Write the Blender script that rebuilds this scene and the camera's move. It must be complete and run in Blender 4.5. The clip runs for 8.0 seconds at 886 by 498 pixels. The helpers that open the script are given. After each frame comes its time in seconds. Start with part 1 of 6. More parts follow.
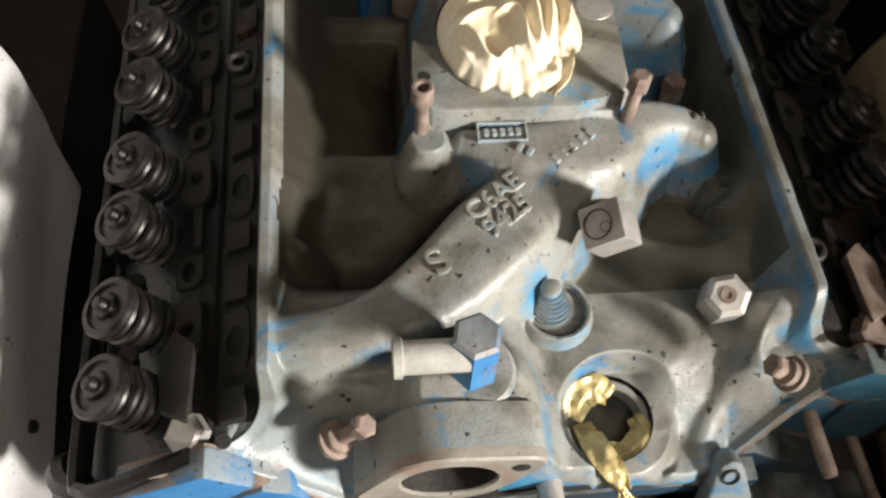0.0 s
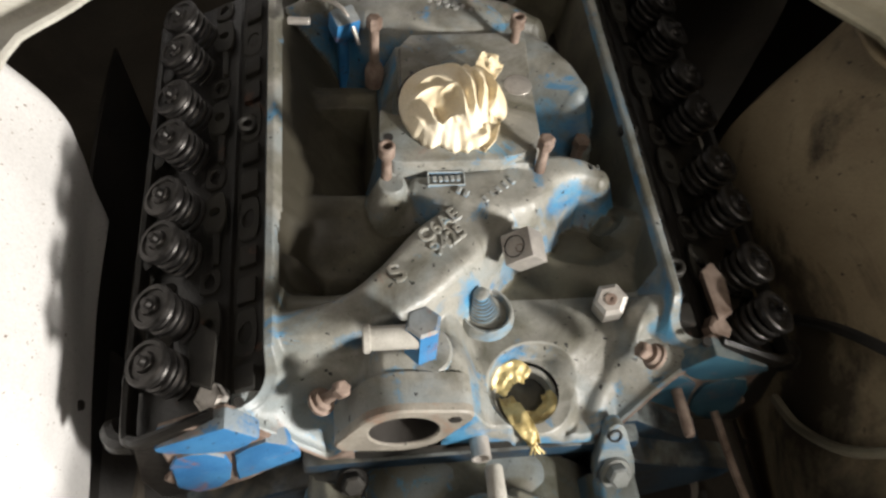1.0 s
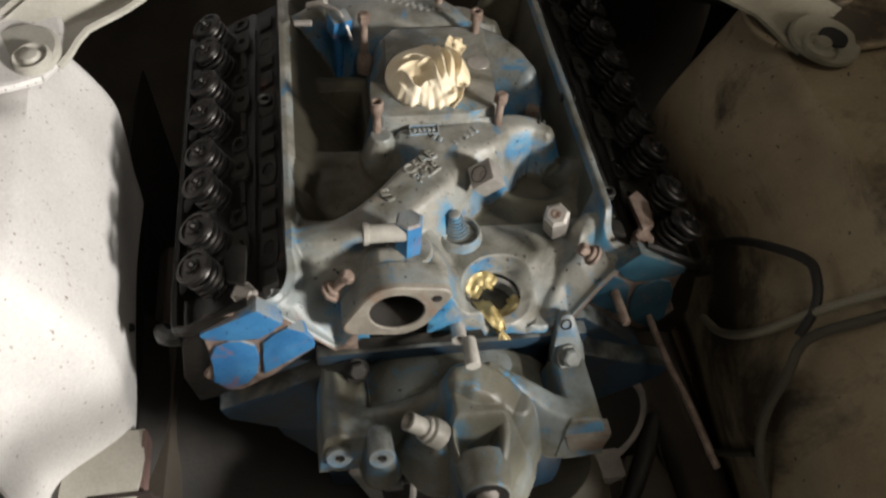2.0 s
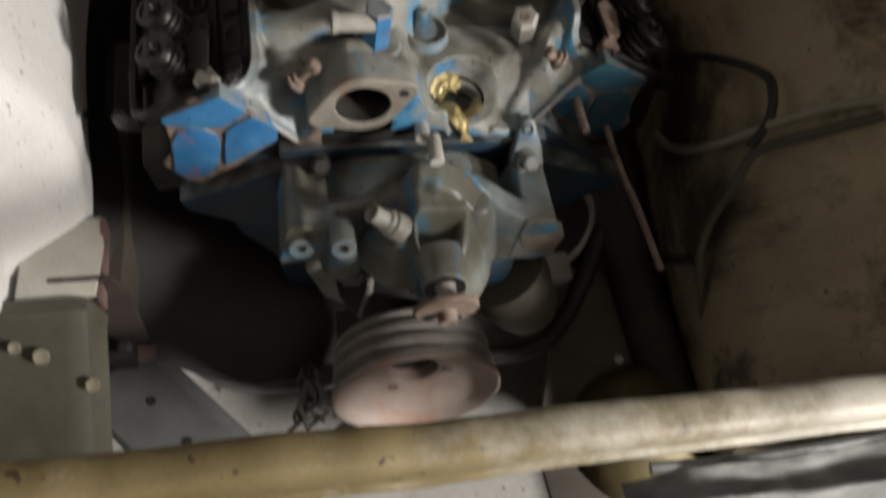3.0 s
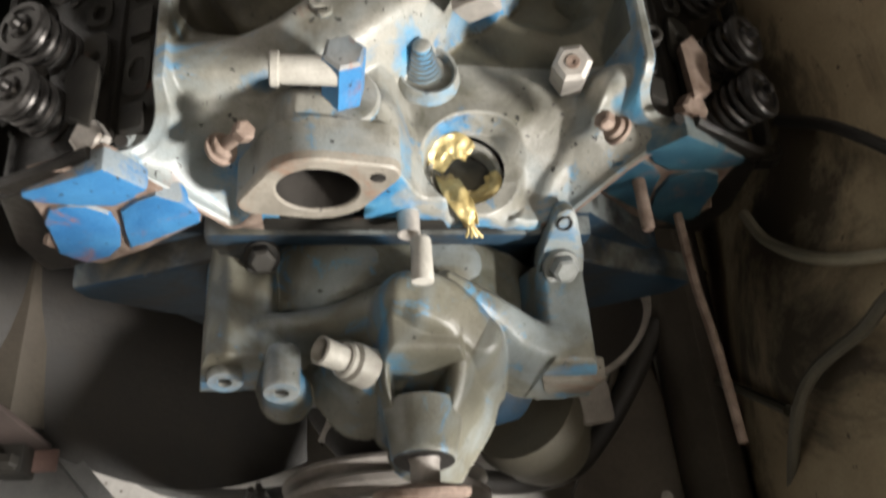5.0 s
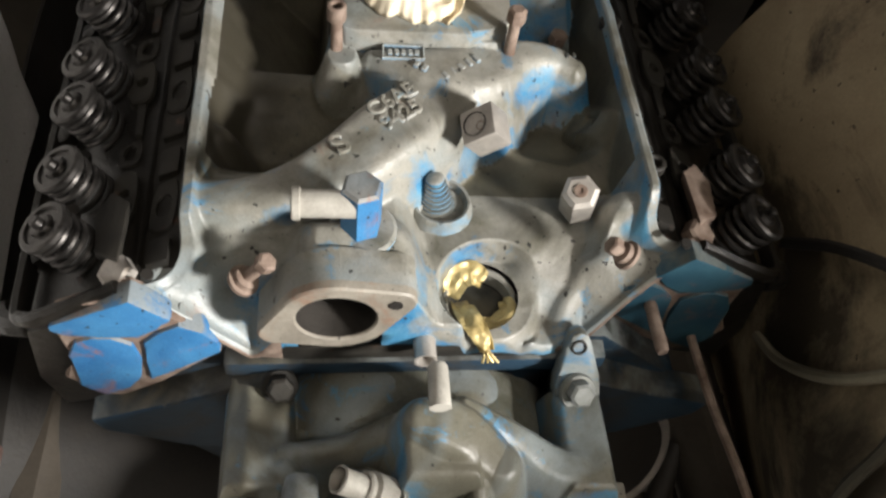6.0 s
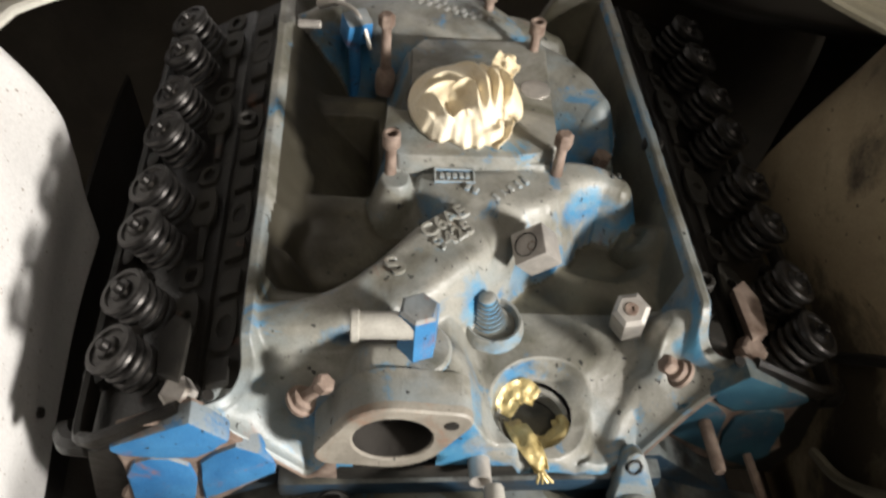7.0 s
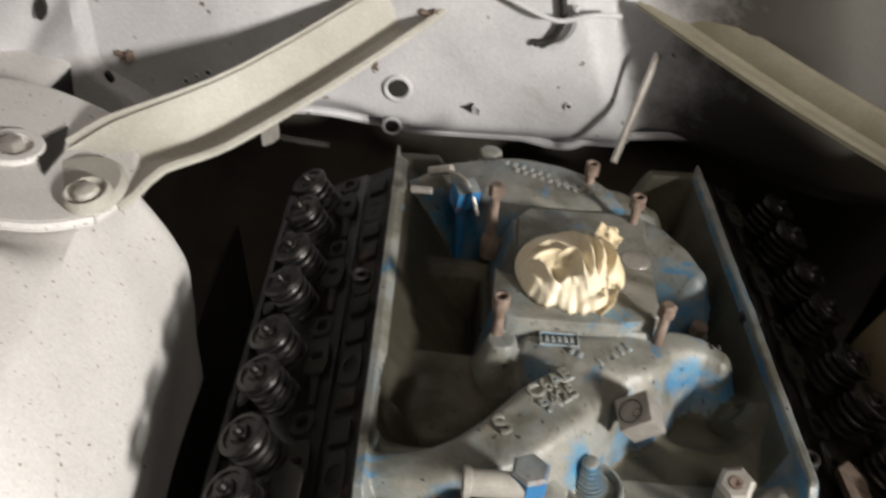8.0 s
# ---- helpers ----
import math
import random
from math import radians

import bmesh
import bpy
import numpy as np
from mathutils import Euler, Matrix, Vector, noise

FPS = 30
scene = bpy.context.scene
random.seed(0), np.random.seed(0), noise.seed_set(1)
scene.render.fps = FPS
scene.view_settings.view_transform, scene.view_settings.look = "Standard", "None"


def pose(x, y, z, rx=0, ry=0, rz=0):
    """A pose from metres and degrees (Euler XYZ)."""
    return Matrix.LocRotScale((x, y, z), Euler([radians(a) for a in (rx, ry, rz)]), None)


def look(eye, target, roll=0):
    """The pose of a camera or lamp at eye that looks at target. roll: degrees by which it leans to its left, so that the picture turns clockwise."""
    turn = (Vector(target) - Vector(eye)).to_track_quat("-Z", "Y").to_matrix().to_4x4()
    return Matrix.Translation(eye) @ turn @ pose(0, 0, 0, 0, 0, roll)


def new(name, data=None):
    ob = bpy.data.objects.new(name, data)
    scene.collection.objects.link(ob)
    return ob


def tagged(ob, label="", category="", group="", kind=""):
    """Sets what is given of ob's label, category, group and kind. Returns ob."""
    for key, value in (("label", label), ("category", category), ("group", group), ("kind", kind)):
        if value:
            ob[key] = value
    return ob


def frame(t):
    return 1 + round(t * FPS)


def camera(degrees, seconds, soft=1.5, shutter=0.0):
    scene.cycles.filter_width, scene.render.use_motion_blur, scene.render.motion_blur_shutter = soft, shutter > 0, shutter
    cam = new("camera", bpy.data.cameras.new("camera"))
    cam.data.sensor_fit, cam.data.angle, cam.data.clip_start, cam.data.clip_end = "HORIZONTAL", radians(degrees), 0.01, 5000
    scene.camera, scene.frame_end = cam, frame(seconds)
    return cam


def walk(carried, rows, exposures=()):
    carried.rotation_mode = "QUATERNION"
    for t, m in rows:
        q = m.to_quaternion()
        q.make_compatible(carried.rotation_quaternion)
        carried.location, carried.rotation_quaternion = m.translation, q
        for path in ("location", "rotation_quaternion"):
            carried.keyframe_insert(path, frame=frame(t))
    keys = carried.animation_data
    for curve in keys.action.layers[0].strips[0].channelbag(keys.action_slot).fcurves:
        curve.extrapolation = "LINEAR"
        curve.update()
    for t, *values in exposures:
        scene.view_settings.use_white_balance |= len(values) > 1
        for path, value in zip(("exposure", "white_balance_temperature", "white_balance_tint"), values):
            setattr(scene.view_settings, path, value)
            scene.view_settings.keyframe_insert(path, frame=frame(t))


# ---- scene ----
cam = camera(55.0, 8.0, 2.4, 0.4)
PATH = [
    (0, (-0.098, -0.202, 1.264), (0.055, 0.819, -0.449), 3.9),
    (0.5, (-0.099, -0.245, 1.33), (0.093, 0.827, -0.348), 5.9),
    (1, (-0.1, -0.319, 1.415), (0.118, 0.779, -0.242), 6.4),
    (1.5, (-0.106, -0.469, 1.476), (0.133, 0.799, -0.053), 4.0),
    (2.8, (-0.159, -0.597, 1.464), (0.205, 0.49, -0.175), 11.5),
    (3, (-0.16, -0.6, 1.455), (0.226, 0.33, -0.273), 16.0),
    (3.5, (-0.154, -0.548, 1.407), (0.24, 0.255, -0.382), 20.5),
    (4, (-0.102, -0.412, 1.292), (0.223, 0.23, -0.574), 25.6),
    (4.5, (-0.067, -0.359, 1.257), (0.221, 0.273, -0.619), 22.1),
    (5, (-0.062, -0.353, 1.28), (0.219, 0.506, -0.504), 16.0),
    (5.2, (-0.062, -0.35, 1.284), (0.208, 0.56, -0.477), 14.7),
    (6.3, (-0.074, -0.361, 1.297), (0.173, 0.823, -0.296), 9.3),
    (6.5, (-0.081, -0.359, 1.302), (0.155, 0.858, -0.267), 8.5),
    (7, (-0.084, -0.356, 1.306), (0.097, 0.958, -0.19), 6.2),
    (7.5, (-0.097, -0.362, 1.317), (0.033, 1.09, -0.052), 5.0),
    (8, (-0.127, -0.374, 1.33), (-0.095, 1.189, 0.083), 4.5),
]
walk(cam, [(t, look(eye, target, roll)) for t, eye, target, roll in PATH],
     [(0, 0.45), (1, 0.26), (1.5, 0.07), (2.8, -0.55), (3.5, -0.52), (4, -0.14), (4.5, 0.2), (5.2, 0.62), (6.5, 0.24), (7, 0.25), (8, -0.19)])

# ---------------------------------------------------------------- light
world = bpy.data.worlds.new("garage_air")
scene.world = world
world.use_nodes = True
world.node_tree.nodes["Background"].inputs[0].default_value = (0.8, 0.85, 1.0, 1)
world.node_tree.nodes["Background"].inputs[1].default_value = 0.05


def lamp(name, kind, energy, colour, m, **values):
    data = bpy.data.lights.new(name, kind)
    data.energy, data.color = energy, colour
    ob = new(name, data)
    ob.matrix_world = m
    return ob, data


LAMP = (1.42, -1.30, 1.51)
work_light, wl = lamp("work_light", "SPOT", 360.0, (1.0, 0.96, 0.905), look(LAMP, (-0.30, -0.05, 0.62)))
wl.spot_size, wl.spot_blend, wl.shadow_soft_size = radians(88), 1.0, 0.14
# Unseen overhead lamp, placed to lift the dark decks.
room_light, rl = lamp("ceiling_fill", "AREA", 13.0, (1.0, 0.90, 0.78), look((0.3, -1.0, 2.72), (0.0, 0.0, 0.6)))
rl.size = 0.9
scene.view_settings.exposure = 0.0

# ---------------------------------------------------------------- materials


def ramp(nt, src, stops):
    n = nt.nodes.new("ShaderNodeValToRGB")
    el = n.color_ramp.elements
    while len(el) < len(stops):
        el.new(0.5)
    for e, (p, c) in zip(el, stops):
        e.position, e.color = p, (c[0], c[1], c[2], 1)
    nt.links.new(src, n.inputs[0])
    return n.outputs[0]


def noise_node(nt, vec, scale, detail=5.0, rough=0.6, warp=0.0):
    n = nt.nodes.new("ShaderNodeTexNoise")
    n.inputs["Scale"].default_value, n.inputs["Detail"].default_value = scale, detail
    n.inputs["Roughness"].default_value, n.inputs["Distortion"].default_value = rough, warp
    nt.links.new(vec, n.inputs["Vector"])
    return n.outputs["Fac"]


def mix(nt, fac, a, b, kind="MIX"):
    n = nt.nodes.new("ShaderNodeMix")
    n.data_type, n.blend_type = "RGBA", kind
    for sock, v in ((n.inputs[0], fac), (n.inputs[6], a), (n.inputs[7], b)):
        if isinstance(v, (int, float)):
            sock.default_value = v
        elif isinstance(v, tuple):
            sock.default_value = (v[0], v[1], v[2], 1)
        else:
            nt.links.new(v, sock)
    return n.outputs[2]


def maths(nt, op, a, b=None, clamp=False):
    n = nt.nodes.new("ShaderNodeMath")
    n.operation, n.use_clamp = op, clamp
    for sock, v in zip(n.inputs, (a, b)):
        if v is None:
            continue
        if isinstance(v, (int, float)):
            sock.default_value = v
        else:
            nt.links.new(v, sock)
    return n.outputs[0]


def surface(name, colours, scale, rough=(0.5, 0.8), metal=0.0, bump=0.2, grain=400.0, stain=None, dust=None, speck=None, wear_shine=None):
    """colours: two tones mixed at `scale`; stain: (colour, scale, threshold, amount); dust: (colour, amount) on upward faces; speck: (colour, scale, threshold)."""
    m = bpy.data.materials.new(name)
    m.use_nodes = True
    nt = m.node_tree
    bsdf = nt.nodes["Principled BSDF"]
    geo = nt.nodes.new("ShaderNodeNewGeometry")
    vec = geo.outputs["Position"]
    big = noise_node(nt, vec, scale, 6.0, 0.62, 0.3)
    col = ramp(nt, big, [(0.34, colours[0]), (0.66, colours[1])])
    fine = noise_node(nt, vec, grain, 3.0, 0.6)
    if dust:
        sep = nt.nodes.new("ShaderNodeSeparateXYZ")
        nt.links.new(geo.outputs["Normal"], sep.inputs[0])
        patch = noise_node(nt, vec, dust[2] if len(dust) > 2 else 30.0, 5.0, 0.65, 0.4)
        up = maths(nt, "ADD", sep.outputs[2], maths(nt, "MULTIPLY", maths(nt, "SUBTRACT", patch, 0.5), 2.0))
        fac = maths(nt, "MULTIPLY", maths(nt, "MULTIPLY", maths(nt, "SUBTRACT", up, dust[3] if len(dust) > 3 else 0.35), 3.0, True), dust[1])
        tone = mix(nt, noise_node(nt, vec, 60.0, 5.0), tuple(c * 0.6 for c in dust[0]), tuple(min(1, c * 1.28) for c in dust[0]))
        tone = mix(nt, maths(nt, "MULTIPLY", maths(nt, "SUBTRACT", noise_node(nt, vec, 13.0, 5.0, 0.6, 0.5), 0.43), 6.0, True), tone, OLIVE)
        tone = mix(nt, maths(nt, "MULTIPLY", maths(nt, "SUBTRACT", noise_node(nt, vec, 8.0, 4.0, 0.6, 0.5), 0.50), 7.0, True), tone, HAZE)
        thin = maths(nt, "MULTIPLY", maths(nt, "SUBTRACT", noise_node(nt, vec, 21.0, 6.0, 0.7, 0.6), 0.585), 14.0, True)
        fac = maths(nt, "SUBTRACT", fac, maths(nt, "MULTIPLY", thin, 0.75), True)
        col = mix(nt, fac, col, tone)
    if stain:
        s = noise_node(nt, vec, stain[1], 7.0, 0.7, 0.6)
        f = maths(nt, "MULTIPLY", maths(nt, "MULTIPLY", maths(nt, "SUBTRACT", s, stain[2]), 9.0, True), stain[3])
        col = mix(nt, f, col, stain[0])
    if speck:
        s = noise_node(nt, vec, speck[1], 2.0, 0.5)
        f = maths(nt, "MULTIPLY", maths(nt, "SUBTRACT", s, speck[2]), 25.0, True)
        col = mix(nt, f, col, speck[0])
    # Pale convex edges: worn paint and edge highlights put into the colour.
    if wear_shine:
        ridge = maths(nt, "MULTIPLY", maths(nt, "SUBTRACT", maths(nt, "ADD", geo.outputs["Pointiness"], maths(nt, "MULTIPLY", maths(nt, "SUBTRACT", noise_node(nt, vec, 90.0, 5.0, 0.7), 0.5), 0.12)), 0.53), 9.0, True)
        col = mix(nt, maths(nt, "MULTIPLY", ridge, wear_shine[1]), col, wear_shine[0])
    col = mix(nt, 0.35, col, ramp(nt, fine, [(0.3, (0.55, 0.55, 0.55)), (0.7, (1.0, 1.0, 1.0))]), "MULTIPLY")
    nt.links.new(col, bsdf.inputs["Base Color"])
    r = nt.nodes.new("ShaderNodeMapRange")
    r.inputs[3].default_value, r.inputs[4].default_value = rough
    nt.links.new(big, r.inputs[0])
    nt.links.new(r.outputs[0], bsdf.inputs["Roughness"])
    bsdf.inputs["Metallic"].default_value = metal
    b = nt.nodes.new("ShaderNodeBump")
    b.inputs["Strength"].default_value, b.inputs["Distance"].default_value = bump, 0.002
    h = maths(nt, "ADD", maths(nt, "MULTIPLY", fine, 0.6), noise_node(nt, vec, grain * 0.22, 4.0))
    nt.links.new(h, b.inputs["Height"])
    nt.links.new(b.outputs[0], bsdf.inputs["Normal"])
    return m


BLUE = (0.030, 0.165, 0.34)
BLUE2 = (0.10, 0.29, 0.44)
GRIME = (0.312, 0.292, 0.245)
OLIVE = (0.135, 0.118, 0.078)
HAZE = (0.255, 0.278, 0.272)
RUST = (0.26, 0.105, 0.06)
cast_blue = surface("dusty_blue_cast_iron", (BLUE, BLUE2), 22, (0.28, 0.5), 0, 0.3, 520, (RUST, 14, 0.68, 0.6), (GRIME, 0.92, 17, 0.06), ((0.03, 0.03, 0.028), 200, 0.71), ((0.42, 0.47, 0.50), 0.7))
cast_grey = surface("grimy_grey_blue_cast_iron", (BLUE, BLUE2), 22, (0.42, 0.66), 0, 0.35, 520, (RUST, 14, 0.66, 0.6), (GRIME, 0.95, 15, -0.48), ((0.03, 0.03, 0.028), 170, 0.675), ((0.46, 0.465, 0.45), 0.7))
cast_skin = surface("dusty_worn_blue_casting", (BLUE, BLUE2), 22, (0.26, 0.52), 0, 0.35, 520, (RUST, 14, 0.65, 0.6), (GRIME, 0.94, 17, 0.03), ((0.03, 0.03, 0.028), 170, 0.68), ((0.40, 0.44, 0.45), 0.5))
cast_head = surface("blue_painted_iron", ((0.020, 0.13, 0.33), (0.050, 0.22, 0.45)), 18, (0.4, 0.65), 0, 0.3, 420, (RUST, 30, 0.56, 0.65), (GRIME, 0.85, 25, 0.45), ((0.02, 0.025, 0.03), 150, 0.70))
# Darker copy of the head blue: shade on the right face painted in.
cast_head_shaded = surface("shade_darkened_blue_iron", ((0.012, 0.060, 0.105), (0.034, 0.110, 0.155)), 20, (0.4, 0.65), 0, 0.3, 420, (RUST, 26, 0.60, 0.5), (GRIME, 0.6, 25, 0.6))
# Grimed blue with the deep shade low on the block mixed in.
cast_dark = surface("grimed_shaded_blue_iron", ((0.010, 0.030, 0.055), (0.02, 0.055, 0.095)), 16, (0.45, 0.75), 0, 0.3, 420, ((0.03, 0.028, 0.024), 9, 0.50, 0.8), ((0.030, 0.030, 0.026), 0.85, 20, 0.45))
oily_iron = surface("oily_dark_iron", ((0.004, 0.0036, 0.003), (0.012, 0.010, 0.008)), 35, (0.22, 0.5), 0.0, 0.4, 500, (RUST, 20, 0.66, 0.5))
pad_iron = surface("dusty_olive_iron", ((0.011, 0.010, 0.008), (0.034, 0.031, 0.024)), 30, (0.5, 0.75), 0.0, 0.35, 500, (RUST, 24, 0.64, 0.5))
grime_iron = surface("brown_grimed_iron", ((0.008, 0.007, 0.0055), (0.024, 0.021, 0.016)), 30, (0.5, 0.8), 0.0, 0.35, 500, (RUST, 24, 0.62, 0.5))
spring_steel = surface("oiled_spring_steel", ((0.022, 0.020, 0.019), (0.075, 0.070, 0.066)), 60, (0.3, 0.5), 0.8, 0.12, 700, (RUST, 40, 0.68, 0.5))
bare_steel = surface("worn_bare_steel", ((0.40, 0.37, 0.34), (0.62, 0.58, 0.53)), 50, (0.35, 0.55), 0.55, 0.15, 700, (RUST, 45, 0.66, 0.5))
pale_metal = surface("dusty_pale_steel", ((0.34, 0.32, 0.28), (0.52, 0.50, 0.45)), 40, (0.45, 0.65), 0.1, 0.2, 600, (RUST, 30, 0.68, 0.4))
rust_steel = surface("rusty_steel", ((0.14, 0.092, 0.068), (0.32, 0.245, 0.20)), 60, (0.6, 0.85), 0.1, 0.4, 600)
pulley_mat = surface("rust_flushed_pulley_steel", ((0.30, 0.215, 0.18), (0.40, 0.34, 0.30)), 12, (0.5, 0.75), 0.15, 0.2, 500, ((0.40, 0.17, 0.09), 11, 0.53, 0.65))
groove_mat = surface("grey_pulley_steel", ((0.20, 0.18, 0.165), (0.34, 0.31, 0.28)), 30, (0.5, 0.7), 0.2, 0.2, 500)
black_mat = surface("black_grease_and_shade", ((0.012, 0.011, 0.010), (0.028, 0.024, 0.02)), 18, (0.45, 0.8), 0.0, 0.4, 400)
white_paint = surface("speckled_white_primer", ((0.70, 0.68, 0.66), (0.82, 0.80, 0.78)), 7, (0.45, 0.65), 0.0, 0.25, 330, ((0.36, 0.29, 0.22), 9, 0.68, 0.35), None, ((0.28, 0.22, 0.17), 190, 0.69))
tan_paint = surface("dirty_tan_primer", ((0.28, 0.215, 0.13), (0.45, 0.37, 0.24)), 5, (0.55, 0.8), 0.0, 0.25, 330, ((0.040, 0.031, 0.020), 4.0, 0.46, 0.90), None, ((0.08, 0.06, 0.04), 120, 0.70))
wall_paint = surface("grey_white_firewall_paint", ((0.50, 0.49, 0.50), (0.66, 0.65, 0.66)), 6, (0.4, 0.6), 0.0, 0.2, 300, ((0.30, 0.24, 0.19), 7, 0.60, 0.5), None, ((0.16, 0.11, 0.08), 60, 0.72))
brace_paint = surface("grey_brace_paint", ((0.46, 0.44, 0.38), (0.60, 0.58, 0.52)), 9, (0.4, 0.6), 0.0, 0.2, 300, ((0.26, 0.17, 0.11), 12, 0.66, 0.5))
beam_paint = surface("weathered_ochre_paint", ((0.17, 0.125, 0.05), (0.28, 0.22, 0.11)), 5, (0.45, 0.7), 0.0, 0.12, 300, ((0.15, 0.09, 0.05), 25, 0.68, 0.7), None, ((0.09, 0.06, 0.04), 70, 0.675))
tan_brace_paint = surface("dull_tan_brace_paint", ((0.24, 0.215, 0.15), (0.36, 0.33, 0.25)), 8, (0.45, 0.65), 0.0, 0.2, 300, ((0.16, 0.10, 0.06), 12, 0.66, 0.5))


def tint_along_x(m, colour, start, span, scale):
    """A second tone that sets in along x raggedly: sprayed paint, or painted-in shade."""
    nt = m.node_tree
    sock = nt.nodes["Principled BSDF"].inputs["Base Color"]
    old = sock.links[0].from_socket
    geo = nt.nodes.new("ShaderNodeNewGeometry")
    sep = nt.nodes.new("ShaderNodeSeparateXYZ")
    nt.links.new(geo.outputs["Position"], sep.inputs[0])
    along = maths(nt, "DIVIDE", maths(nt, "SUBTRACT", sep.outputs[0], start), span)
    ragged = maths(nt, "MULTIPLY", maths(nt, "SUBTRACT", noise_node(nt, geo.outputs["Position"], scale, 6.0, 0.7), 0.5), 3.0)
    nt.links.new(mix(nt, maths(nt, "ADD", along, ragged, True), old, colour), sock)


tint_along_x(beam_paint, (0.52, 0.49, 0.42), -0.12, 0.5, 16)
valley_iron = surface("oily_valley_iron_with_shade", ((0.058, 0.052, 0.036), (0.14, 0.126, 0.088)), 18, (0.4, 0.7), 0.0, 0.3, 450, ((0.045, 0.040, 0.028), 12, 0.54, 0.7), None, ((0.02, 0.018, 0.015), 160, 0.70))
# Shade over the left pockets is painted in as a darker tint.
tint_along_x(valley_iron, (0.040, 0.035, 0.024), -0.085, -0.045, 20)
olive_cast = surface("olive_grey_cast_iron", ((0.080, 0.080, 0.058), (0.200, 0.196, 0.155)), 16, (0.4, 0.65), 0.0, 0.3, 480, ((0.07, 0.20, 0.31), 13, 0.535, 0.8), None, ((0.16, 0.075, 0.05), 50, 0.68), ((0.40, 0.43, 0.44), 0.6))
pump_skin = surface("dusty_olive_blue_casting", (BLUE, BLUE2), 20, (0.27, 0.52), 0.0, 0.3, 480, ((0.20, 0.09, 0.055), 12, 0.63, 0.6), ((0.190, 0.176, 0.130), 0.95, 14, -0.15), ((0.05, 0.05, 0.045), 150, 0.70), ((0.40, 0.43, 0.43), 0.6))
flange_mat = surface("rust_tinged_machined_iron", ((0.20, 0.18, 0.15), (0.35, 0.32, 0.27)), 25, (0.4, 0.6), 0.0, 0.25, 450, ((0.27, 0.13, 0.075), 20, 0.53, 0.6), None, ((0.03, 0.03, 0.028), 200, 0.70))
# Plate, primer and panel: shade on them is mixed into darker tones.
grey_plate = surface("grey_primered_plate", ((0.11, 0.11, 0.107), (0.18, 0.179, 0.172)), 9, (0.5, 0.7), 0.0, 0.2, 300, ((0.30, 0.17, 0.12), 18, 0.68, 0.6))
red_primer = surface("faded_red_primer", ((0.12, 0.075, 0.065), (0.22, 0.14, 0.12)), 9, (0.55, 0.8), 0.0, 0.2, 300)
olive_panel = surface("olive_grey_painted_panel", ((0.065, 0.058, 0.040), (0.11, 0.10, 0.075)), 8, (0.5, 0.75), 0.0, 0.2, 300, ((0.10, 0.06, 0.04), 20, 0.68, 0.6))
concrete = surface("pale_worn_concrete", ((0.43, 0.41, 0.38), (0.57, 0.545, 0.51)), 3.5, (0.6, 0.85), 0.0, 0.9, 90, ((0.26, 0.235, 0.205), 7, 0.57, 0.55), None, ((0.16, 0.14, 0.12), 42, 0.68))
brass = surface("crumpled_gold_cloth", ((0.80, 0.65, 0.40), (0.92, 0.82, 0.63)), 14, (0.4, 0.55), 0.0, 0.1, 500)
gold_rag = surface("gold_plastic_rag", ((0.34, 0.25, 0.09), (0.66, 0.54, 0.26)), 45, (0.3, 0.5), 0.25, 0.2, 500)
dome_mat = surface("brown_gold_plated_steel", ((0.09, 0.07, 0.032), (0.20, 0.16, 0.075)), 14, (0.42, 0.62), 0.35, 0.15, 300, ((0.10, 0.08, 0.04), 10, 0.6, 0.6))
bright_metal = surface("polished_grey_sheet_metal", ((0.16, 0.16, 0.155), (0.36, 0.36, 0.355)), 18, (0.55, 0.75), 0.0, 0.1, 300)
plaster = surface("plain_garage_plaster", ((0.42, 0.40, 0.37), (0.52, 0.50, 0.46)), 1.5, (0.8, 0.95), 0.0, 0.2, 60)
primer_shade = surface("dark_red_brown_primer", ((0.022, 0.015, 0.013), (0.05, 0.034, 0.029)), 12, (0.55, 0.85), 0.0, 0.25, 260, (RUST, 25, 0.64, 0.5))
# Shade over the right end is painted into this copy of the wall paint.
fire_paint = surface("shade_tinted_firewall_paint", ((0.50, 0.49, 0.50), (0.66, 0.65, 0.66)), 6, (0.4, 0.6), 0.0, 0.2, 300, ((0.30, 0.24, 0.19), 7, 0.60, 0.5), None, ((0.16, 0.11, 0.08), 60, 0.72))
tint_along_x(fire_paint, (0.085, 0.078, 0.068), 0.125, 0.09, 9)
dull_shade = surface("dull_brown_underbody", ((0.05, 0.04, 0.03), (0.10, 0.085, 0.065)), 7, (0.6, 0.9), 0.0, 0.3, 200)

# ---------------------------------------------------------------- mesh tools


def V(*a):
    return Vector(a)


def thing(name, label, category, base, group="", kind=""):
    e = new(name)
    e.empty_display_size = 0.05
    e.location = base
    bpy.context.view_layer.update()
    return tagged(e, label, category, group, kind)


def part(name, bm, material, parent=None, label="", smooth=True, sharp=35):
    me = bpy.data.meshes.new(name)
    bmesh.ops.recalc_face_normals(bm, faces=bm.faces)
    bm.to_mesh(me)
    bm.free()
    me.materials.append(material)
    if smooth:
        me.shade_smooth()
        me.set_sharp_from_angle(angle=radians(sharp))
    ob = new(name, me)
    if parent:
        ob.parent = parent
        base = Vector((0, 0, 0))
        p = parent
        while p:
            base += p.location
            p = p.parent
        ob.matrix_parent_inverse = Matrix.Translation(-base)
    if label:
        ob["label"] = label
    return ob


